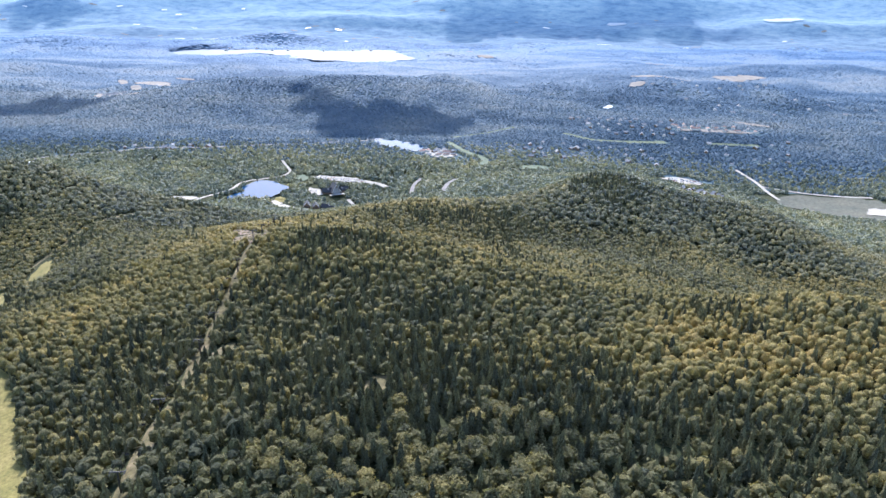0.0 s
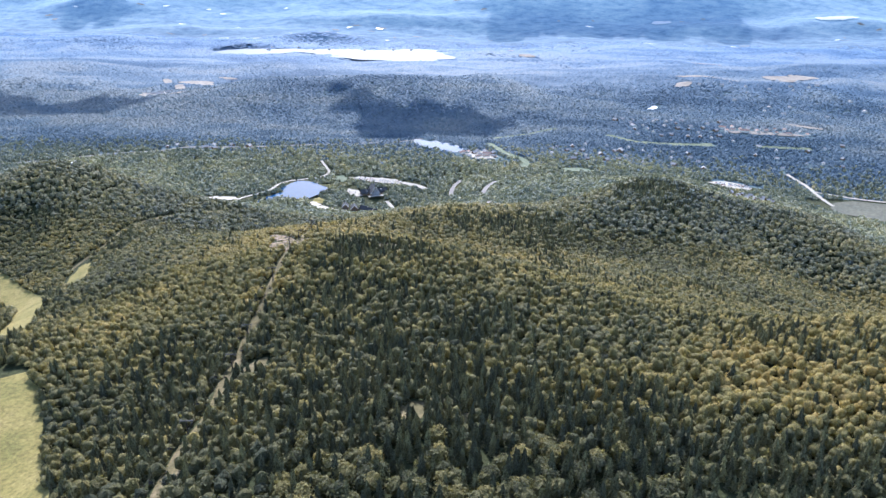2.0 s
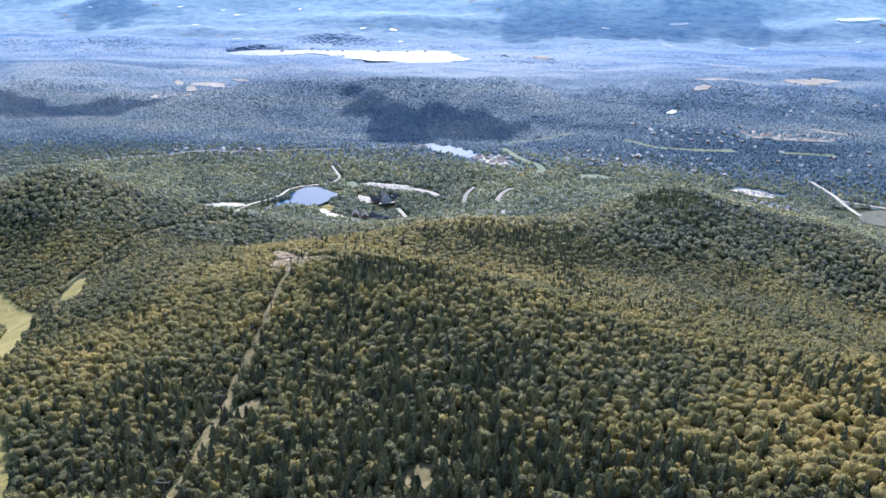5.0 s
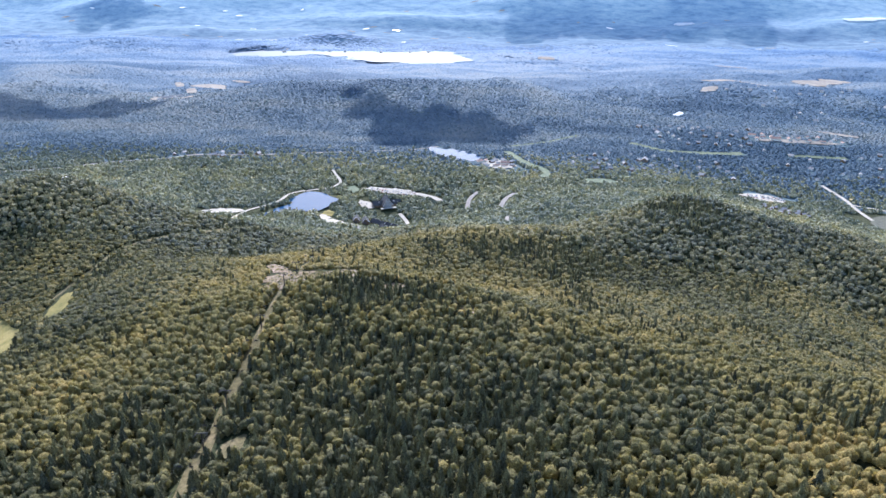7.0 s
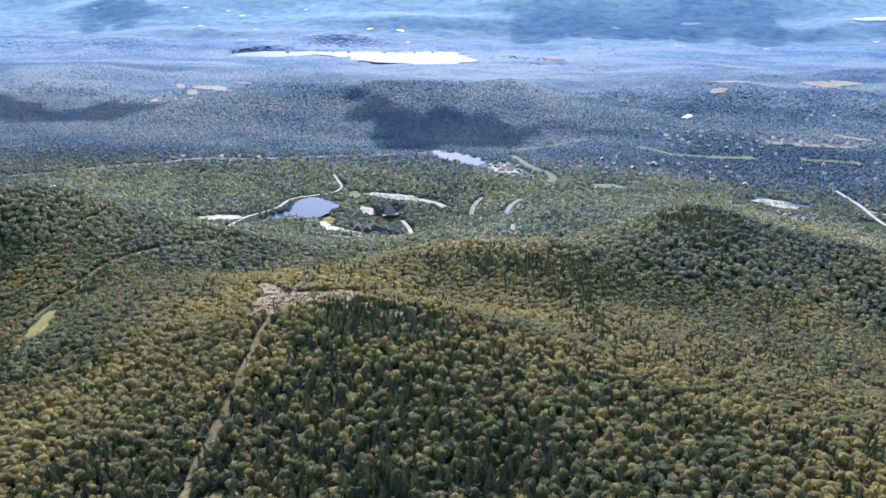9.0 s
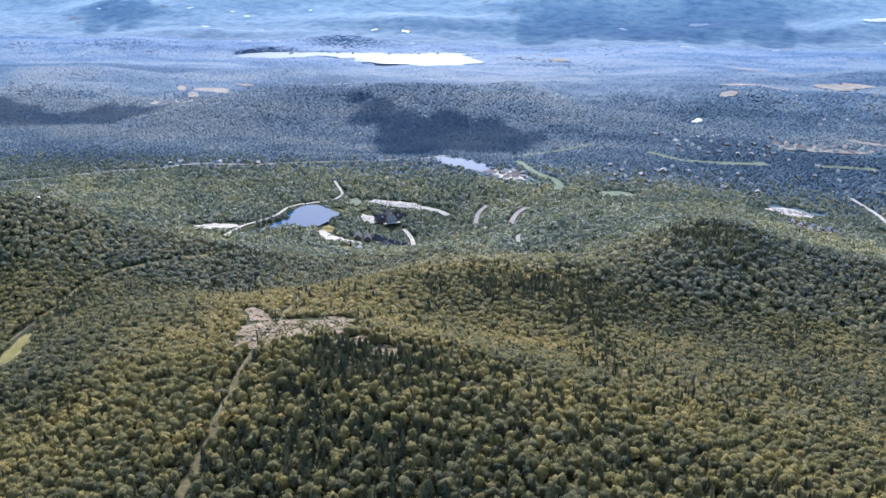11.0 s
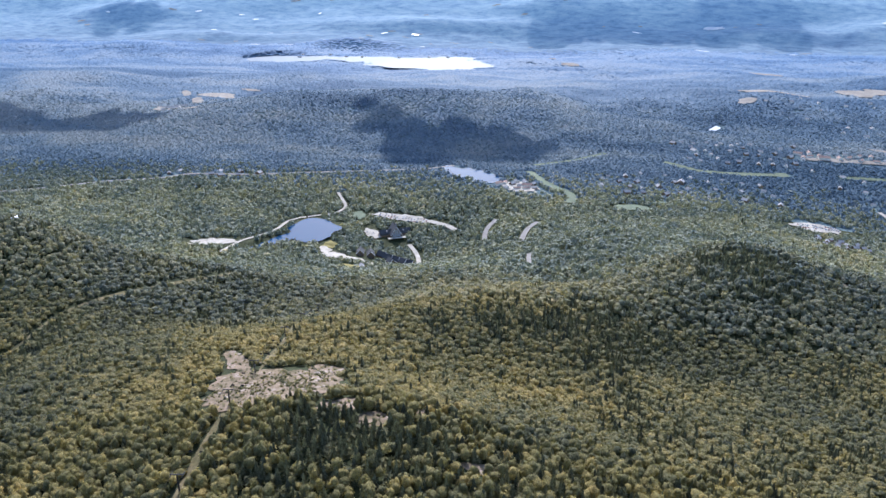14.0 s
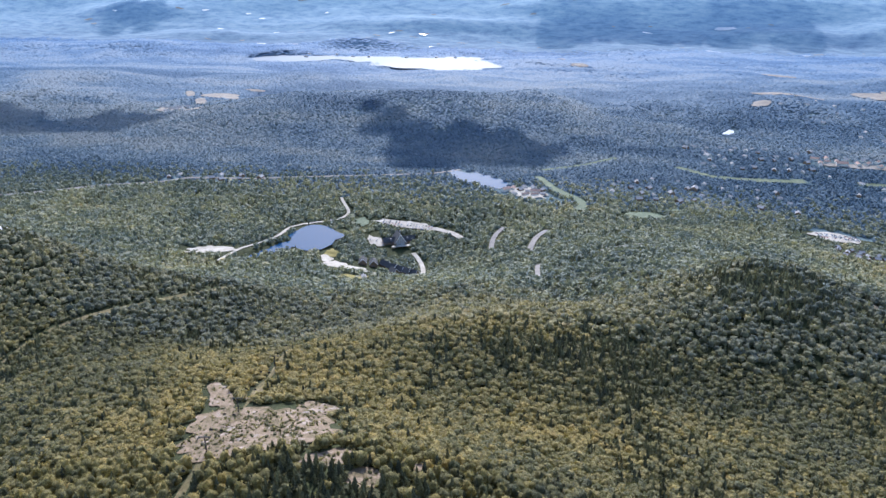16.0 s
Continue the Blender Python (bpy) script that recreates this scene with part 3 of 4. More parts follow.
def spire(tiers, points):
    """A conifer about 1 high: ragged skirts of drooping boughs."""
    vs, fs, o = [], [], 0
    for k in range(tiers):
        z0 = 0.06 + 0.86 * k / tiers
        top = min(1.0, z0 + 1.5 / tiers)
        r = 0.21 * (1 - z0) ** 0.85 + 0.02
        a = np.linspace(0, 2 * math.pi, 2 * points + 1)[:-1] + rng.uniform(0, 1)
        rad = r * np.where(np.arange(2 * points) % 2, 0.55, 1.0) * rng.uniform(0.75, 1.2, 2 * points)
        rim = np.c_[np.cos(a) * rad, np.sin(a) * rad, z0 + rng.uniform(-0.03, 0.02, 2 * points)]
        vs.append(np.r_[rim, [(rng.uniform(-0.01, 0.01), rng.uniform(-0.01, 0.01), top)]])
        n = 2 * points
        fs.append(np.array([(i, (i + 1) % n, n) for i in range(n)]) + o)
        o += n + 1
    return np.concatenate(vs), np.concatenate(fs)


def wood(name, x, y, wide, tall, tint, shapes, material, label, smooth=False):
    """Very many trees of one stand, joined."""
    pick = rng.integers(0, len(shapes), len(x))
    vs, fs, ts, o = [], [], [], 0
    z = height(x, y)
    for k, (v, f) in enumerate(shapes):
        i = np.flatnonzero(pick == k)
        if not len(i):
            continue
        a = rng.uniform(0, 2 * math.pi, len(i))
        c, s = np.cos(a)[:, None], np.sin(a)[:, None]
        px = (v[None, :, 0] * c - v[None, :, 1] * s) * wide[i, None] + x[i, None]
        py = (v[None, :, 0] * s + v[None, :, 1] * c) * wide[i, None] + y[i, None]
        pz = v[None, :, 2] * tall[i, None] + z[i, None]
        vs.append(np.stack([px, py, pz], -1).reshape(-1, 3))
        fs.append((f[None] + (np.arange(len(i)) * len(v))[:, None, None]).reshape(-1, 3) + o)
        ts.append(np.repeat(tint[i], len(v)))
        o += len(i) * len(v)
    # range: share of painted haze blue, growing with distance.
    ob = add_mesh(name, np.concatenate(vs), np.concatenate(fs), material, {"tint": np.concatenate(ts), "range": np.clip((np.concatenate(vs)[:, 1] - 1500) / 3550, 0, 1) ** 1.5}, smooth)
    return tagged(ob, label, "forest", kind="stuff")


def scatter(y0, y1, spacing, half):
    """Uneven places for trees between two distances, closer together near by where spacing grows with distance."""
    xs, zs, y = [], [], float(y0)
    while y < y1:
        d = spacing(y)
        w = half(y)
        x = np.arange(-w - 0.12 * max(0, y - 250), w, d)
        xs.append(x + rng.uniform(-0.48, 0.48, len(x)) * d)
        zs.append(y + rng.uniform(-0.48, 0.48, len(x)) * d)
        y += d
    x, y = np.concatenate(xs), np.concatenate(zs)
    keep = ~open_ground(x, y)
    return x[keep], y[keep]


CONIFER_STANDS = [(-20, 265, 90, 60, 0.55), (-40, 320, 60, 40, 0.3), (-75, 508, 38, 26, 0.62), (-100, 480, 25, 50, 0.4), (-140, 300, 25, 60, 0.4), (120, 250, 60, 30, 0.7),
                  (40, 730, 80, 45, 0.6), (0, 500, 60, 20, 0.2), (-490, 875, 50, 30, 0.45), (-330, 920, 90, 25, 0.35), (190, 890, 70, 45, 0.6), (-20, 370, 60, 30, 0.35), (-30, 440, 50, 40, 0.2)]
AUTUMN_STANDS = [(225, 385, 95, 60, 0.15), (20, 460, 90, 50, 0.26), (-170, 560, 80, 60, 0.12), (-60, 620, 120, 60, 0.12), (-230, 430, 70, 60, 0.14), (100, 560, 90, 80, 0.16), (-100, 800, 130, 80, 0.14), (140, 335, 60, 40, 0.12)]
# Darker trees; the long valley bands also put gully shade into the tint.
DARK_STANDS_AND_GULLIES = [(480, 1800, 380, 230, 0.38), (-500, 1610, 420, 60, 0.35), (-1100, 1560, 400, 90, 0.35), (60, 1880, 260, 60, 0.3), (-560, 1020, 160, 90, 0.08), (230, 860, 110, 70, 0.2), (-400, 2620, 700, 120, 0.35), (900, 2700, 500, 90, 0.3), (-1500, 2900, 700, 110, 0.3)]


def stand(x, y, stands):
    v = np.zeros(len(x))
    for cx, cy, a, b, h in stands:
        v += h * np.exp(-((x - cx) / a) ** 2 - ((y - cy) / b) ** 2)
    return v


def tints(x, y):
    # Past y 1700 the tint bands, stretched along x, paint in ridge shade.
    big = np.where(y > 1700, 0.95, 0.76)
    fine = np.where(y > 1700, value_noise(x, y * 2, 110, 11), value_noise(x, y, 45, 11))
    wide = np.where(y > 1700, value_noise(x, y * 2.6, 520, 12), value_noise(x, y, 160, 12))
    fine, wide = np.where(y > 1700, (fine - 0.5) * 1.7 + 0.5, fine), np.where(y > 1700, (wide - 0.5) * 1.9 + 0.5, wide)
    t = big * (fine * 0.45 + wide * 0.55) + stand(x, y, AUTUMN_STANDS) - stand(x, y, DARK_STANDS_AND_GULLIES)
    return np.clip(t + rng.normal(0, 0.15, len(x)) * np.where(y > 1700, 0.5, 1.0), 0, 0.88)


NEAR_CROWNS = [crown(22, 0.10, 2) for k in range(12)]
SLOPE_CROWNS = [crown(16, 0.16) for k in range(12)]
MID_CROWNS = [crown(10, 0.18) for k in range(12)]
FOOT_CROWNS = [crown(9, 0.24, 0) for k in range(12)]
FAR_CROWNS = [crown(4, 0.24, 0) for k in range(12)]
DOMES = [dome(5) for k in range(10)]
NEAR_SPIRES = [spire(5, 5) for k in range(8)]
MID_SPIRES = [spire(3, 4) for k in range(6)]


def forest(y0, y1, spacing, half, crowns, spires, leaves, size, label, spread=(1.15, 1.6), smooth=False, blend=(0, 0)):
    x, y = scatter(y0, y1, spacing, half)
    keep = np.ones(len(x), bool)
    if blend[0]:
        keep &= rng.random(len(x)) < ease(y0, y0 + blend[0], y)
    if blend[1]:
        keep &= rng.random(len(x)) < 1 - ease(y1 - blend[1], y1, y)
    x, y = x[keep], y[keep]
    conifer = rng.random(len(x)) < np.clip(0.07 + stand(x, y, CONIFER_STANDS) + 0.25 * (value_noise(x, y, 60, 21) > 0.72), 0, 0.93)
    t = tints(x, y)
    d = spacing(y) if callable(spacing) else spacing
    c = ~conifer
    wide = d[c] * rng.uniform(*spread, c.sum())
    tall = size * rng.uniform(0.55, 1.4, c.sum())
    wood("broadleaf_forest", x[c], y[c], wide, tall, t[c], crowns, leaves, label, smooth)
    if spires:
        n = conifer.sum()
        tall = rng.uniform(5.2, 9.5, n) * np.where(y[conifer] < 400, 1.3, 1.0)
        wood("conifer_forest", x[conifer], y[conifer], tall * rng.uniform(0.9, 1.25, n), tall, rng.random(n), spires, M_NEEDLE, "dark green spruces and firs standing close together")
        if y0 < 600:
            n = conifer & (rng.random(len(x)) < 0.85)
            bx, by = x[n] + rng.uniform(-2.2, 2.2, n.sum()), y[n] + rng.uniform(-2.2, 2.2, n.sum())
            bare = open_ground(bx, by)
            bx, by = bx[~bare], by[~bare]
            wood("undergrowth", bx, by, rng.uniform(4.5, 7.5, len(bx)), rng.uniform(1.6, 3.6, len(bx)), rng.uniform(0.05, 0.4, len(bx)), FOOT_CROWNS, M_LEAF, "young green growth between the spruces")


half = lambda y: 36 + 0.65 * y

# ---- things of the place ----
def box(bm, size, at, turn=0.0, taper=1.0, bevel=0.0):
    """A box on its base at a place, narrower towards the top by taper."""
    made = bmesh.ops.create_cube(bm, size=1)["verts"]
    for v in made:
        k = taper if v.co.z > 0 else 1.0
        v.co = Vector((v.co.x * size[0] * k, v.co.y * size[1] * k, (v.co.z + 0.5) * size[2]))
    if bevel:
        edges = list({e for v in made for e in v.link_edges})
        made = [v for v in bmesh.ops.bevel(bm, geom=edges, offset=bevel, segments=1, affect="EDGES")["verts"]]
    bmesh.ops.rotate(bm, verts=made, cent=(0, 0, 0), matrix=Matrix.Rotation(turn, 3, "Z"))
    bmesh.ops.translate(bm, verts=made, vec=at)
    return made


def rod(bm, a, b, r0, r1=None, sides=8):
    """A round, tapering bar from a to b."""
    a, b = Vector(a), Vector(b)
    made = bmesh.ops.create_cone(bm, cap_ends=True, segments=sides, radius1=r0, radius2=r0 if r1 is None else r1, depth=(b - a).length)["verts"]
    m = (b - a).to_track_quat("Z", "Y").to_matrix().to_4x4()
    bmesh.ops.transform(bm, matrix=Matrix.Translation((a + b) / 2) @ m, verts=made)


def gable(bm, w, l, z, rise, eave, thick):
    """Two thick roof slopes over a plan of w x l, ridge along y."""
    for side in (-1, 1):
        hx, hl = w / 2 + eave, l / 2 + eave
        drop = rise * eave / (w / 2)
        low, high = z - drop, z + rise
        c = [(0, -hl, high), (side * hx, -hl, low), (side * hx, hl, low), (0, hl, high)]
        lo = [bm.verts.new(p) for p in c]
        up = [bm.verts.new((p[0], p[1], p[2] + thick)) for p in c]
        bm.faces.new(lo), bm.faces.new(up[::-1])
        for k in range(4):
            bm.faces.new((lo[k], up[k], up[(k + 1) % 4], lo[(k + 1) % 4]))
    bmesh.ops.recalc_face_normals(bm, faces=bm.faces)


def walls(bm, w, l, h, rise, base=-3.0):
    """A closed body with gable ends, ridge along y, carried down into the slope."""
    prof = [(-w / 2, base), (w / 2, base), (w / 2, h), (0, h + rise), (-w / 2, h)]
    a = [bm.verts.new((x, -l / 2, z)) for x, z in prof]
    b = [bm.verts.new((x, l / 2, z)) for x, z in prof]
    bm.faces.new(a[::-1]), bm.faces.new(b)
    for k in range(5):
        bm.faces.new((a[k], a[(k + 1) % 5], b[(k + 1) % 5], b[k]))
    bmesh.ops.recalc_face_normals(bm, faces=bm.faces)


def house(w, l, h, rise, wall_m, roof_m, label, name="house"):
    top = new(name)
    tagged(top, label, "house", "houses of the valley")
    bm = bmesh.new()
    walls(bm, w, l, h, rise)
    part("wall", bm, wall_m, top)
    bm = bmesh.new()
    gable(bm, w, l, h + 0.05, rise, 0.6, 0.3)
    part("roof", bm, roof_m, top)
    bm = bmesh.new()
    box(bm, (0.9, 0.9, 2.2), (w * 0.2, l * 0.2, h + rise * 0.5))
    part("chimney", bm, M_ROOF_GREY, top)
    bm = bmesh.new()
    box(bm, (1.1, 0.12, 2.1), (w * 0.22, -l / 2 - 0.03, 0))
    part("door", bm, M_WALL_WOOD, top)
    for x in (-w * 0.25, w * 0.02):
        for z in (1.0, h * 0.62):
            bm = bmesh.new()
            box(bm, (1.3, 0.10, 1.2), (x, -l / 2 - 0.02, z))
            part("window", bm, M_GLASS, top)
    for y in (-l * 0.25, l * 0.2):
        bm = bmesh.new()
        box(bm, (0.10, 1.3, 1.2), (w / 2 + 0.02, y, 1.2))
        part("window", bm, M_GLASS, top)
    return top


def settle(x, y):
    return float(height(np.array([x]), np.array([y]))[0])


def place(kind, x, y, turn=0.0, size=1.0, up=0.0):
    return copy_thing(kind, pose(x, y, settle(x, y) + up, 0, 0, turn) @ Matrix.Scale(size, 4))


def clear_round(x, y, r):
    OPEN.append(("blob", (x, y, r, r * 1.3, 0), 1.2))


def at_origin(kind, x, y, turn=0.0, size=1.0):
    kind.matrix_basis = pose(x, y, settle(x, y), 0, 0, turn) @ Matrix.Scale(size, 4)


# the lodge: a steep dark gable with a glass front, lower wings on both sides
def lodge(x, y, turn):
    top = new("lodge")
    tagged(top, "large dark-roofed ski lodge with a tall glass gable front", "lodge")
    bm = bmesh.new()
    walls(bm, 17, 24, 4.5, 12.5)
    part("main_wall", bm, M_WALL_WOOD, top)
    bm = bmesh.new()
    gable(bm, 17, 24, 4.6, 12.6, 1.6, 0.5)
    part("main_roof", bm, M_ROOF_DARK, top)
    for k, x0 in enumerate((-5.2, -1.75, 1.75, 5.2)):
        bm = bmesh.new()
        hgt = 12.0 if k in (1, 2) else 7.0
        box(bm, (3.0, 0.25, hgt), (x0, -12.1, 0.6), taper=0.96)
        part("glass_panel", bm, M_GLASS_BRIGHT, top, "tall pale window panel")
    bm = bmesh.new()
    for side in (-1, 1):
        rod(bm, (side * 9.6, -13.5, 2.6), (0, -13.5, 17.3), 0.35, sides=6)
    part("bargeboard", bm, M_WHITE, top, "white gable trim")
    for side in (-1, 1):
        bm = bmesh.new()
        walls(bm, 12, 19, 4.2, 5.0)
        bmesh.ops.rotate(bm, verts=bm.verts, cent=(0, 0, 0), matrix=Matrix.Rotation(radians(90), 3, "Z"))
        bmesh.ops.translate(bm, verts=bm.verts, vec=(side * 16, 2, 0))
        wing = part("wing_wall", bm, M_WALL_WOOD, top)
        bm = bmesh.new()
        gable(bm, 12, 19, 4.3, 5.1, 1.0, 0.4)
        bmesh.ops.rotate(bm, verts=bm.verts, cent=(0, 0, 0), matrix=Matrix.Rotation(radians(90), 3, "Z"))
        bmesh.ops.translate(bm, verts=bm.verts, vec=(side * 16, 2, 0))
        part("wing_roof", bm, M_ROOF_DARK, top)
        for k in range(5):
            bm = bmesh.new()
            box(bm, (2.0, 0.15, 1.7), (side * 16 - 7 + 3.5 * k, -4.07, 1.4))
            part("window", bm, M_GLASS, top)
        bm = bmesh.new()
        box(bm, (2.2, 2.6, 2.4), (side * 14, -1.5, 6.0))
        part("dormer", bm, M_ROOF_GREY, top)
    bm = bmesh.new()
    box(bm, (30, 7, 0.5), (0, -16, -0.2))
    part("terrace", bm, M_GRAVEL, top, "pale paved terrace")
    bm = bmesh.new()
    box(bm, (2.0, 2.0, 6.5), (3.5, 6, 11.5))
    part("chimney", bm, M_ROOF_GREY, top)
    top.matrix_basis = pose(x, y, settle(x, y) + 1.2, 0, 0, turn) @ Matrix.Scale(0.98, 4)
    clear_round(x, y - 5, 22)
    clear_round(x + 4, y - 26, 15)
    return top


lodge(-210, 1335, 24)
# chalets below the lodge: dark roofs with white gable ends
chalet = house(11, 15, 5.0, 5.5, M_WALL_WOOD, M_ROOF_DARK, "dark-roofed timber chalet with white gable trim below the lodge", "chalet")
bm = bmesh.new()
for side in (-1, 1):
    rod(bm, (side * 6.3, -8.2, 4.2), (0, -8.2, 10.6), 0.3, sides=6)
part("gable_trim", bm, M_WHITE, chalet)
at_origin(chalet, -246, 1240, 10)
for x, y, turn, size in ((-231, 1243, 14, 1.0), (-214, 1248, 60, 1.0), (-203, 1240, 65, 1.0), (-191, 1236, 60, 1.0), (-179, 1229, 55, 1.0), (-168, 1224, 60, 0.9), (-196, 1222, 40, 0.9)):
    place(chalet, x, y, turn, size)
for x, y in ((-246, 1232), (-231, 1234), (-210, 1236), (-192, 1226), (-174, 1218)):
    clear_round(x, y, 13)
lift_hut = house(6, 8, 3.0, 1.8, M_WALL_PALE, M_ROOF_GREY, "small pale hut at the foot of the chairlift", "lift_hut")
at_origin(lift_hut, -222, 1146, 20)
clear_round(-222, 1140, 9)
cabin = house(8, 6, 3.2, 1.2, M_WALL_PALE, M_WHITE, "small white-roofed cabin on top of the dark hill", "cabin")
at_origin(cabin, -508, 876, 0)
clear_round(-508, 868, 8)
# houses of the village and the golf course
villa = house(11, 13, 4.5, 3.4, M_WALL_PALE, M_ROOF_GREY, "pale house with a grey roof among valley trees")
at_origin(villa, 368, 1862, 30)
brown = house(12, 15, 5.0, 4.0, M_WALL_WOOD, M_ROOF_GREY, "brown timber house with a grey roof among trees")
at_origin(brown, 300, 1640, -20)
red = house(12, 22, 5.5, 3.6, M_WALL_PALE, M_ROOF_RED, "long pale house with a red-brown roof in the valley")
at_origin(red, 640, 1852, 80)
for x, y in ((368, 1856), (300, 1632), (640, 1845)):
    clear_round(x, y, 11)
draw = random.Random(4)


def cluster(kinds, n, x0, x1, y0, y1, gap=15, r=8, size=(0.55, 0.8)):
    taken = []
    for _ in range(n * 12):
        x, y = draw.uniform(x0, x1), draw.uniform(y0, y1)
        if len(taken) >= n:
            break
        if all(math.hypot(x - a, y - b) > gap for a, b in taken):
            taken.append((x, y))
            place(draw.choice(kinds), x, y, draw.uniform(0, 180), draw.uniform(*size))
            clear_round(x, y - 7, r)


cluster([villa, brown, villa], 30, 140, 470, 1545, 1690, 22, 6)
cluster([villa, villa, brown], 34, 330, 600, 1780, 1935, 22, 6)
cluster([red, red, villa], 16, 590, 800, 1852, 1885, 20, 12)
cluster([villa, brown], 12, 620, 860, 1640, 1800, 34)
cluster([brown, red, villa], 12, -55, 20, 1545, 1590, 14, 8)
cluster([brown], 14, 475, 550, 1375, 1425, 13, 7, (0.5, 0.65))
cluster([villa, brown], 8, -720, -520, 1545, 1580, 20)
cluster([villa], 9, -1050, -980, 2195, 2245, 20, 12, (0.9, 1.1))
cluster([villa], 10, 620, 1050, 2300, 2420, 40, 8, (0.6, 0.9))
cluster([villa], 9, -1250, -400, 3960, 4100, 60, 16, (1.0, 1.3))
cluster([villa], 12, 700, 1300, 2050, 2250, 50, 8, (0.6, 0.9))


# cars on the lots
def car(paint, label):
    top = new("car")
    tagged(top, label, "car", "cars on the gravel lots")
    bm = bmesh.new()
    box(bm, (1.8, 4.4, 0.75), (0, 0, 0.3), bevel=0.12)
    part("body", bm, paint, top)
    bm = bmesh.new()
    box(bm, (1.6, 2.4, 0.6), (0, -0.2, 1.03), taper=0.78)
    part("cabin_glass", bm, M_GLASS, top, "dark tinted windows")
    for x in (-0.85, 0.85):
        for y in (-1.35, 1.35):
            bm = bmesh.new()
            rod(bm, (x - 0.1, y, 0.33), (x + 0.1, y, 0.33), 0.33, sides=10)
            part("wheel", bm, M_TYRE, top)
    return top


cars = [car(p, "%s car parked on the pale gravel lot" % c) for p, c in zip(CAR_PAINTS, ("white", "silver", "black", "dark red", "blue"))]
spots = [(-248 + 5.2 * i, 1402 - 0.95 * i + 7 * j) for j in (-1, 0, 1) for i in range(17)]
spots += [(470 + 4.6 * i, 1474 + 0.9 * i + 7 * j) for j in (-1, 0, 1) for i in range(17)]
spots += [(-285 + 6 * i, 1186 - 1.5 * i) for i in range(9)] + [(-255 + 5 * i, 1330) for i in range(3)]
for k, c in enumerate(cars):
    at_origin(c, spots[k * 7][0], spots[k * 7][1], 8)
    c.matrix_basis = Matrix.Translation((0, 0, 1.35)) @ c.matrix_basis
for k, (x, y) in enumerate(spots):
    if (k % 7 or k // 7 >= len(cars)) and draw.random() < 0.72:
        place(draw.choice(cars), x, y, 8 + draw.uniform(-4, 4), 1.0, 1.35)


# chairlift: towers, ropes and chairs along the cleared line
def lift_tower():
    top = new("lift_tower")
    tagged(top, "grey steel chairlift tower with a crossarm above the cleared line", "lift tower", "chairlift towers")
    bm = bmesh.new()
    rod(bm, (0, 0, -1.5), (0, 0, 9.4), 0.42, 0.26, 12)
    part("pole", bm, M_DARK_STEEL, top)
    bm = bmesh.new()
    box(bm, (5.6, 0.35, 0.4), (0, 0, 9.2), bevel=0.05)
    part("crossarm", bm, M_STEEL, top)
    for side in (-1, 1):
        bm = bmesh.new()
        box(bm, (0.18, 3.2, 0.25), (side * 2.5, 0, 9.0))
        frame_part = part("sheave_frame", bm, M_STEEL, top)
        for y in (-1.3, -0.45, 0.45, 1.3):
            bm = bmesh.new()
            rod(bm, (side * 2.5 - 0.08, y, 9.1), (side * 2.5 + 0.08, y, 9.1), 0.24, sides=10)
            part("sheave", bm, M_DARK_STEEL, frame_part)
    bm = bmesh.new()
    for k in range(16):
        rod(bm, (-0.22, -0.5, 0.8 + 0.5 * k), (0.22, -0.5, 0.8 + 0.5 * k), 0.03, sides=4)
    for x in (-0.22, 0.22):
        rod(bm, (x, -0.5, 0.3), (x, -0.5, 8.8), 0.035, sides=4)
    part("ladder", bm, M_STEEL, top)
    return top


line = np.array(LIFT_LINE, float)
tower_y = (222, 285, 362, 398, 470, 540, 590, 662, 745, 835, 925, 1015)
tower_at = [(float(np.interp(y, line[:, 1], line[:, 0])), y) for y in tower_y]
tower = lift_tower()
at_origin(tower, *tower_at[0], 6)
for x, y in tower_at[1:]:
    place(tower, x, y, 7)
for side in (-2.5, 2.5):
    bm = bmesh.new()
    tops = [Vector((x + side, y, settle(x, y) + 9.35)) for x, y in tower_at]
    for a, b in zip(tops, tops[1:]):
        last = a
        for k in range(1, 9):
            p = a.lerp(b, k / 8) - Vector((0, 0, 4 * 1.4 * (k / 8) * (1 - k / 8)))
            rod(bm, last, p, 0.035, sides=4)
            last = p
    tagged(part("haul_rope", bm, M_DARK_STEEL), "steel haul rope strung along the chairlift towers", "cable", "chairlift ropes")


def lift_chair():
    top = new("lift_chair")
    tagged(top, "empty grey lift chair hanging from the haul rope", "lift chair", "chairs on the lift")
    bm = bmesh.new()
    rod(bm, (0, 0, 0), (0, 0.25, -2.0), 0.05, sides=6)
    rod(bm, (-0.8, 0.25, -2.0), (0.8, 0.25, -2.0), 0.05, sides=6)
    part("hanger", bm, M_DARK_STEEL, top)
    bm = bmesh.new()
    box(bm, (1.7, 0.5, 0.1), (0, 0.1, -2.6), bevel=0.03)
    part("seat", bm, M_DARK_STEEL, top)
    bm = bmesh.new()
    box(bm, (1.7, 0.08, 0.6), (0, 0.36, -2.5), bevel=0.02)
    part("backrest", bm, M_DARK_STEEL, top)
    return top


chair = lift_chair()
hang = []
for side in (-2.5, 2.5):
    for (xa, ya), (xb, yb2) in zip(tower_at, tower_at[1:]):
        for k in (0.3, 0.7):
            a, b = Vector((xa + side, ya, settle(xa, ya) + 9.3)), Vector((xb + side, yb2, settle(xb, yb2) + 9.3))
            hang.append(a.lerp(b, k) - Vector((0, 0, 5.6 * k * (1 - k))))
chair.matrix_basis = Matrix.Translation(hang[0])
for p in hang[1:]:
    copy_thing(chair, Matrix.Translation(p))


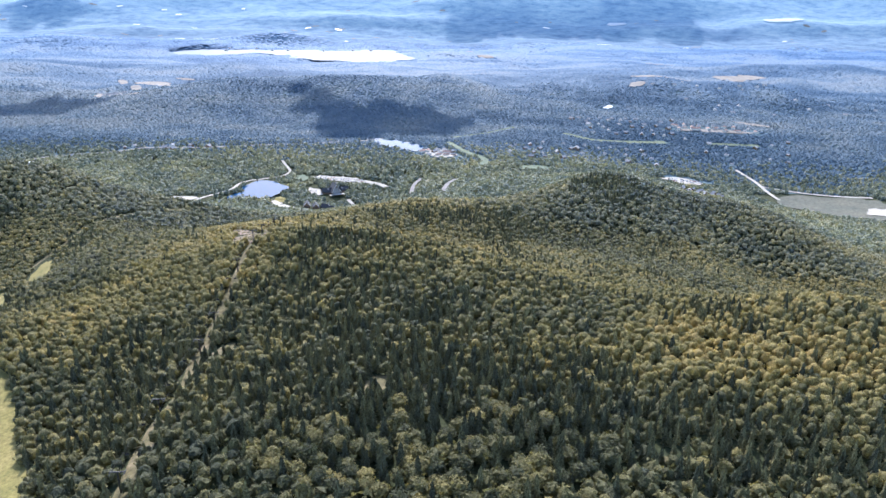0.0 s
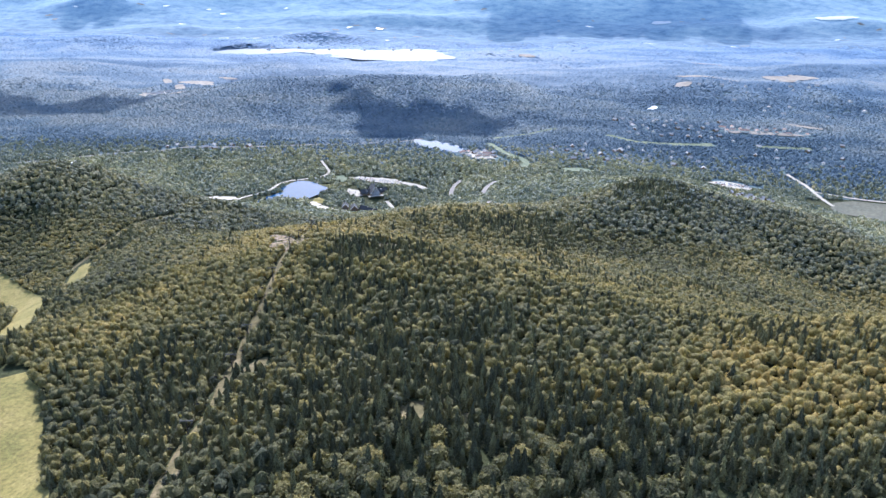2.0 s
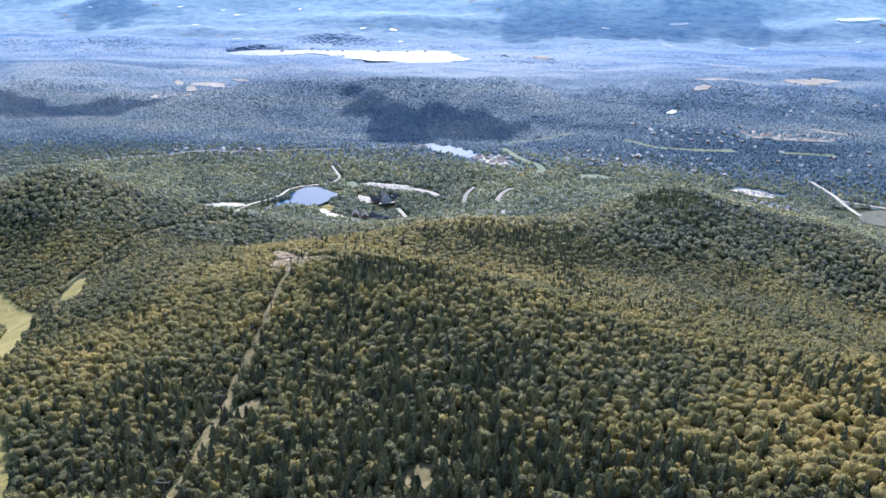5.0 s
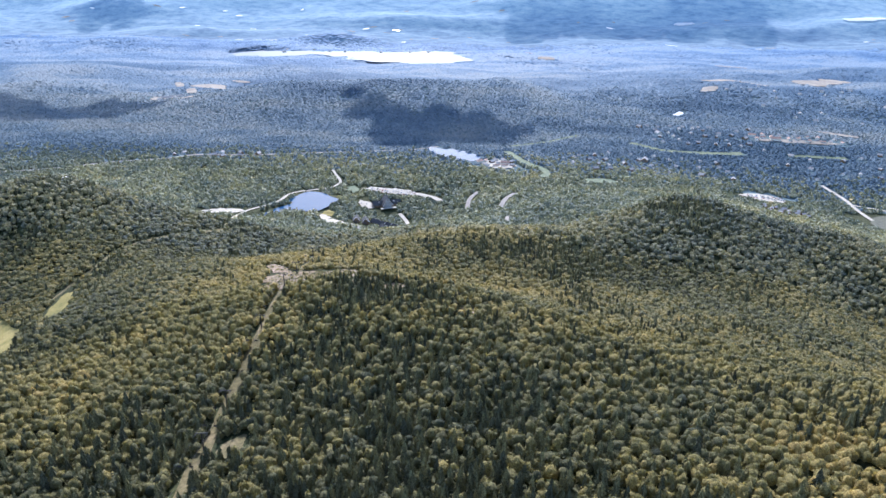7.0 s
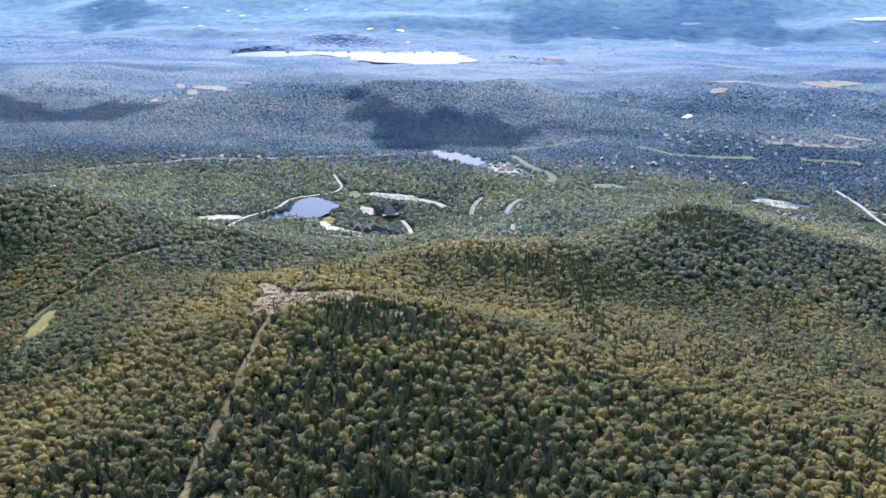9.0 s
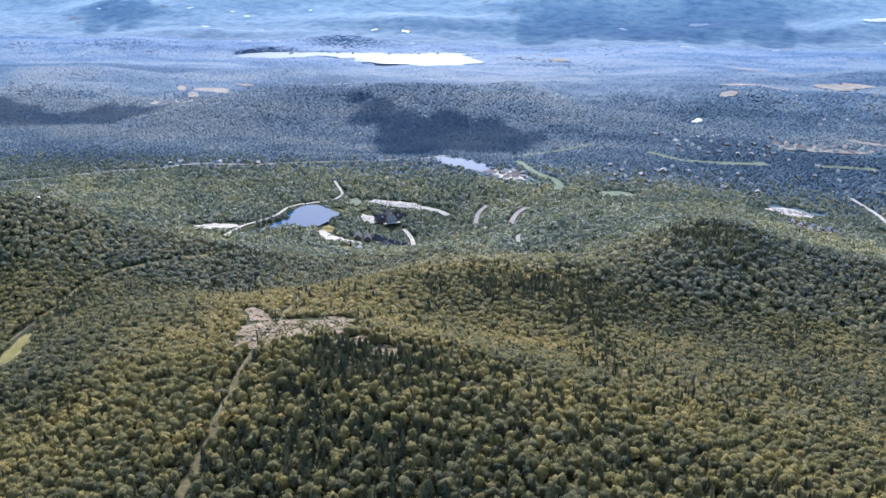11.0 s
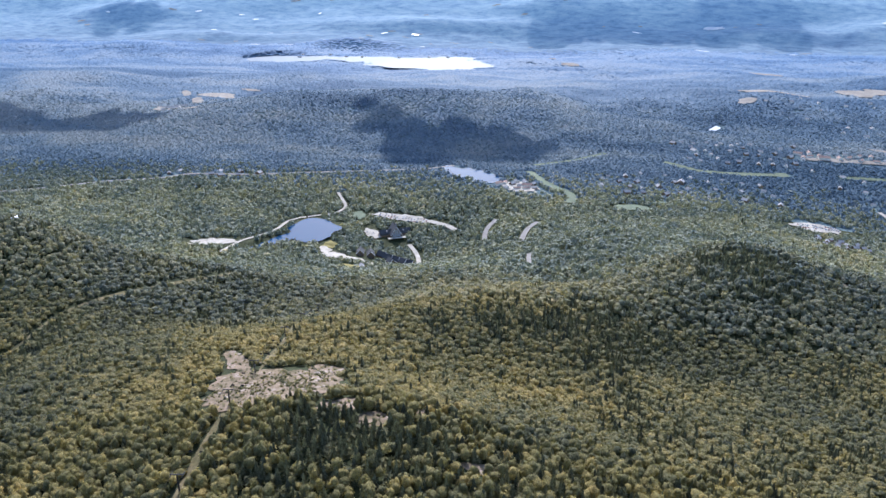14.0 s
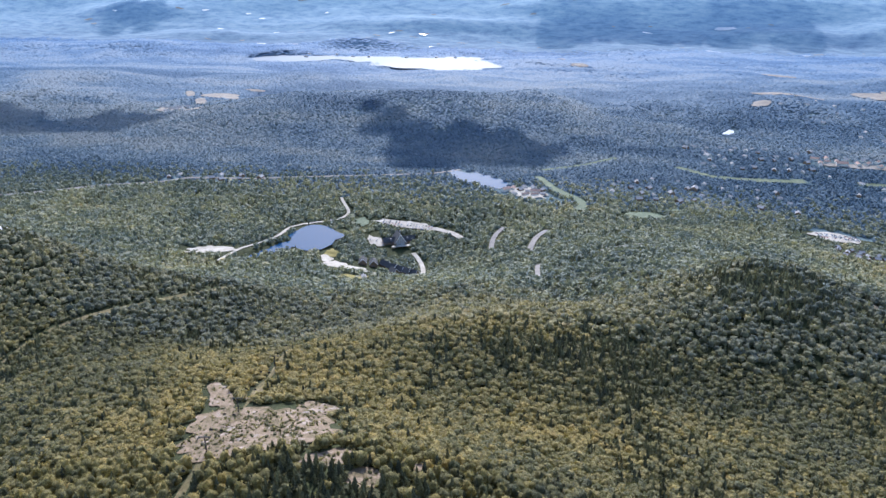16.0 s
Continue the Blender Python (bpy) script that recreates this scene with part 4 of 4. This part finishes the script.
# cumulus high above the valley, which throws the broad shadows on the far woods
def cloud(puffs, level, label):
    bm = bmesh.new()
    for x, y, r in puffs:
        for _ in range(7):
            a, d = draw.uniform(0, 6.28), draw.uniform(0, 0.6) * r
            at = Vector((x + math.cos(a) * d, y + math.sin(a) * d, settle(x, y)))
            at = at + TO_SUN * ((level - at.z) / TO_SUN.z)
            made = bmesh.ops.create_icosphere(bm, subdivisions=3, radius=r * draw.uniform(0.4, 0.62))["verts"]
            for v in made:
                v.co = v.co * (1 + 0.22 * noise.noise(v.co * 0.03)) * 1.0
                v.co.z *= 0.45 if v.co.z > 0 else 0.15
            bmesh.ops.translate(bm, verts=made, vec=at)
    return tagged(part("cloud", bm, M_CLOUD), label, "cloud", kind="structure")


cloud([(-230, 1790, 120), (-120, 1810, 120), (-20, 1840, 95), (-280, 1890, 110), (-170, 1920, 100), (-370, 2020, 70), (-60, 1900, 80), (-430, 2100, 45)], 1500, "white cumulus cloud drifting over the valley")
cloud([(-1400, 2080, 120), (-1320, 2020, 110), (-1220, 2050, 120), (-1120, 2040, 120), (-1040, 2070, 90), (-1560, 2120, 120), (-1650, 2060, 120)], 1500, "small white cumulus cloud over the western valley")
cloud([(100 + 150 * k, 4700 + 60 * (k % 3), 130) for k in range(10)] + [(250, 4880, 120), (1150, 4900, 130), (1420, 4880, 120)], 1700, "broad white cumulus cloud over the distant hills")
cloud([(-2650, 4800, 120), (-2450, 4780, 90)], 1700, "white cumulus cloud over a distant western hill")


# ---- single trees of the nearest wood ----
def tree(kind, tint, seed):
    top = new("%s_tree" % kind)
    bm = bmesh.new()
    if kind == "spruce":
        rod(bm, (0, 0, -0.05), (0, 0, 0.9), 0.022, 0.004, 6)
        v, f = spire(7, 7)
    else:
        rod(bm, (0, 0, -0.05), (0.01, 0, 0.5), 0.035, 0.02, 7)
        for k in range(4):
            a = k * 1.6 + seed
            rod(bm, (0.01, 0, 0.3 + 0.05 * k), (math.cos(a) * 0.25, math.sin(a) * 0.25, 0.62 + 0.04 * k), 0.016, 0.006, 5)
        v, f = crown(110, 0.085, 2)
    part("trunk", bm, M_BARK, top)
    me = add_mesh("crown", v, f, M_NEEDLE if kind == "spruce" else M_LEAF, {"tint": np.full(len(v), tint)})
    me.parent = top
    tagged(me, "drooping dark needle boughs" if kind == "spruce" else "lumpy leafy crown")
    tagged(top, "dark green spruce in the mixed mountain wood" if kind == "spruce" else ("broadleaf tree turning yellow in the mountain wood" if tint > 0.6 else "leafy green broadleaf tree in the mountain wood"), "tree", "trees of the near wood")
    return top


NEAR_EDGE = 262
kinds = [tree("spruce", t, i) for i, t in enumerate((0.1, 0.4, 0.7))] + [tree("broadleaf", t, i) for i, t in enumerate((0.1, 0.3, 0.45, 0.6, 0.75))]
tx, ty = scatter(198, NEAR_EDGE, lambda y: 5.0, lambda y: 36 + 0.66 * y)
chosen = np.argsort(np.hypot(tx / 1.4, ty - 246))[:290]
spare = np.setdiff1d(np.arange(len(tx)), chosen)
is_spruce = rng.random(len(tx)) < np.clip(0.1 + stand(tx, ty, CONIFER_STANDS), 0, 0.9)
for n, i in enumerate(chosen):
    k = rng.integers(0, 3) if is_spruce[i] else 3 + min(4, int(np.clip(rng.normal(1.6, 1.1), 0, 4)))
    s = rng.uniform(7.5, 12.5) if is_spruce[i] else rng.uniform(6.2, 8.6)
    m = pose(tx[i], ty[i], settle(tx[i], ty[i]), 0, 0, rng.uniform(0, 360)) @ Matrix.Scale(s, 4)
    copy_thing(kinds[k], m)
for k, i in enumerate(spare[:len(kinds)]):
    kinds[k].matrix_basis = pose(tx[i], ty[i], settle(tx[i], ty[i])) @ Matrix.Scale(7.5, 4)
spare = spare[len(kinds):]

# low bushes and pale slabs on the bare summit
sx, sy = [], []
for cx, cy, a, bb, turn in SUMMIT + [(-80, 529, 11, 6, 30), (-62, 515, 5, 9, 0)]:
    for _ in range(int(a * bb * 0.5)):
        q, d = draw.uniform(0, 6.28), math.sqrt(draw.random())
        sx.append(cx + math.cos(q) * d * a)
        sy.append(cy + math.sin(q) * d * bb)
sx, sy = np.array(sx), np.array(sy)
wood("low_bushes", sx, sy, rng.uniform(0.6, 2.4, len(sx)), rng.uniform(0.4, 1.7, len(sx)), rng.uniform(0.05, 0.6, len(sx)), MID_CROWNS, M_LEAF, "low green and brown bushes on the bare summit")


def slab(seed):
    r = random.Random(seed)
    bm = bmesh.new()
    bmesh.ops.create_icosphere(bm, subdivisions=2, radius=1)
    for v in bm.verts:
        k = 1 + 0.35 * noise.noise(v.co * 1.3 + Vector((seed * 7.0, 0, 0)))
        v.co = Vector((v.co.x * k * 1.6, v.co.y * k, max(-0.3, min(0.24, v.co.z * 0.5)) * k))
    return tagged(part("rock_slab", bm, M_SLAB), "pale weathered rock slab on the summit", "rock", "rock slabs on the summit")


slabs = [slab(k) for k in range(5)]
for k in range(60):
    cx, cy, a, bb, turn = SUMMIT[draw.randrange(len(SUMMIT))]
    q, d = draw.uniform(0, 6.28), 0.8 * math.sqrt(draw.random())
    x, y = cx + math.cos(q) * d * a, cy + math.sin(q) * d * bb
    m = pose(x, y, settle(x, y) + 0.12, draw.uniform(-8, 8), draw.uniform(-8, 8), draw.uniform(0, 180)) @ Matrix.Scale(draw.uniform(0.4, 1.6), 4)
    copy_thing(slabs[k % 5], m)
for k, s in enumerate(slabs):
    s.matrix_basis = pose(-128 + 6 * k, 556 + 5 * k, settle(-128 + 6 * k, 556 + 5 * k) + 0.15, 0, 0, 40 * k)

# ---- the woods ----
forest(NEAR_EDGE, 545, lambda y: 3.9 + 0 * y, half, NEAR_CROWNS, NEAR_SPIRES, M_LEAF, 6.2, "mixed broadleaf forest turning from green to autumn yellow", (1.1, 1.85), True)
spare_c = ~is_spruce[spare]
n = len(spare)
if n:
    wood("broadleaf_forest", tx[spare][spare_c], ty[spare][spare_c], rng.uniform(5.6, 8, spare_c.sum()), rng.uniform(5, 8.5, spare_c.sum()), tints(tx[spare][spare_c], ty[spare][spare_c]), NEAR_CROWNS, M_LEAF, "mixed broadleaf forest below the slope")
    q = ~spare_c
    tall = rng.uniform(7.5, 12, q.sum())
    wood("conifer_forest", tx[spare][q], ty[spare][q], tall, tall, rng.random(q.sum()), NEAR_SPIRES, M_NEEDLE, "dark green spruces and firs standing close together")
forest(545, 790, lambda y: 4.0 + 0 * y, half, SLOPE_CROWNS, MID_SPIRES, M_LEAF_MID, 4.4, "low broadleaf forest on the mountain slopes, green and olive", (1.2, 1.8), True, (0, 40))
forest(750, 1080, lambda y: 5.3 + 0 * y, half, MID_CROWNS, MID_SPIRES, M_LEAF_HIGH_HAZED, 6.5, "broadleaf forest on the mountain slopes, green and olive", (1.15, 1.6), True, (40, 200))
forest(880, 1700, lambda y: 6.4 + 0 * y, half, FOOT_CROWNS, MID_SPIRES, M_LEAF_FOOT_HAZED, 6.5, "foothill forest of green broadleaf trees", (1.15, 1.6), False, (200, 250))
forest(1450, 2500, lambda y: 0.0034 * y, half, FAR_CROWNS, None, M_LEAF_HAZED, 5.5, "valley forest, a closed green canopy tinted blue as haze", (1.5, 2.0), True, (250, 350))
forest(2150, 3400, lambda y: 0.0033 * y, half, DOMES, None, M_LEAF_HAZED, 5.0, "far valley forest, a closed green canopy tinted blue as haze", (1.7, 2.4), True, (350, 400))
forest(3000, 4470, lambda y: 0.0037 * y, half, DOMES, None, M_LEAF_HAZED, 5.0, "far valley forest, a closed green canopy tinted blue as haze", (1.7, 2.4), True, (400, 200))
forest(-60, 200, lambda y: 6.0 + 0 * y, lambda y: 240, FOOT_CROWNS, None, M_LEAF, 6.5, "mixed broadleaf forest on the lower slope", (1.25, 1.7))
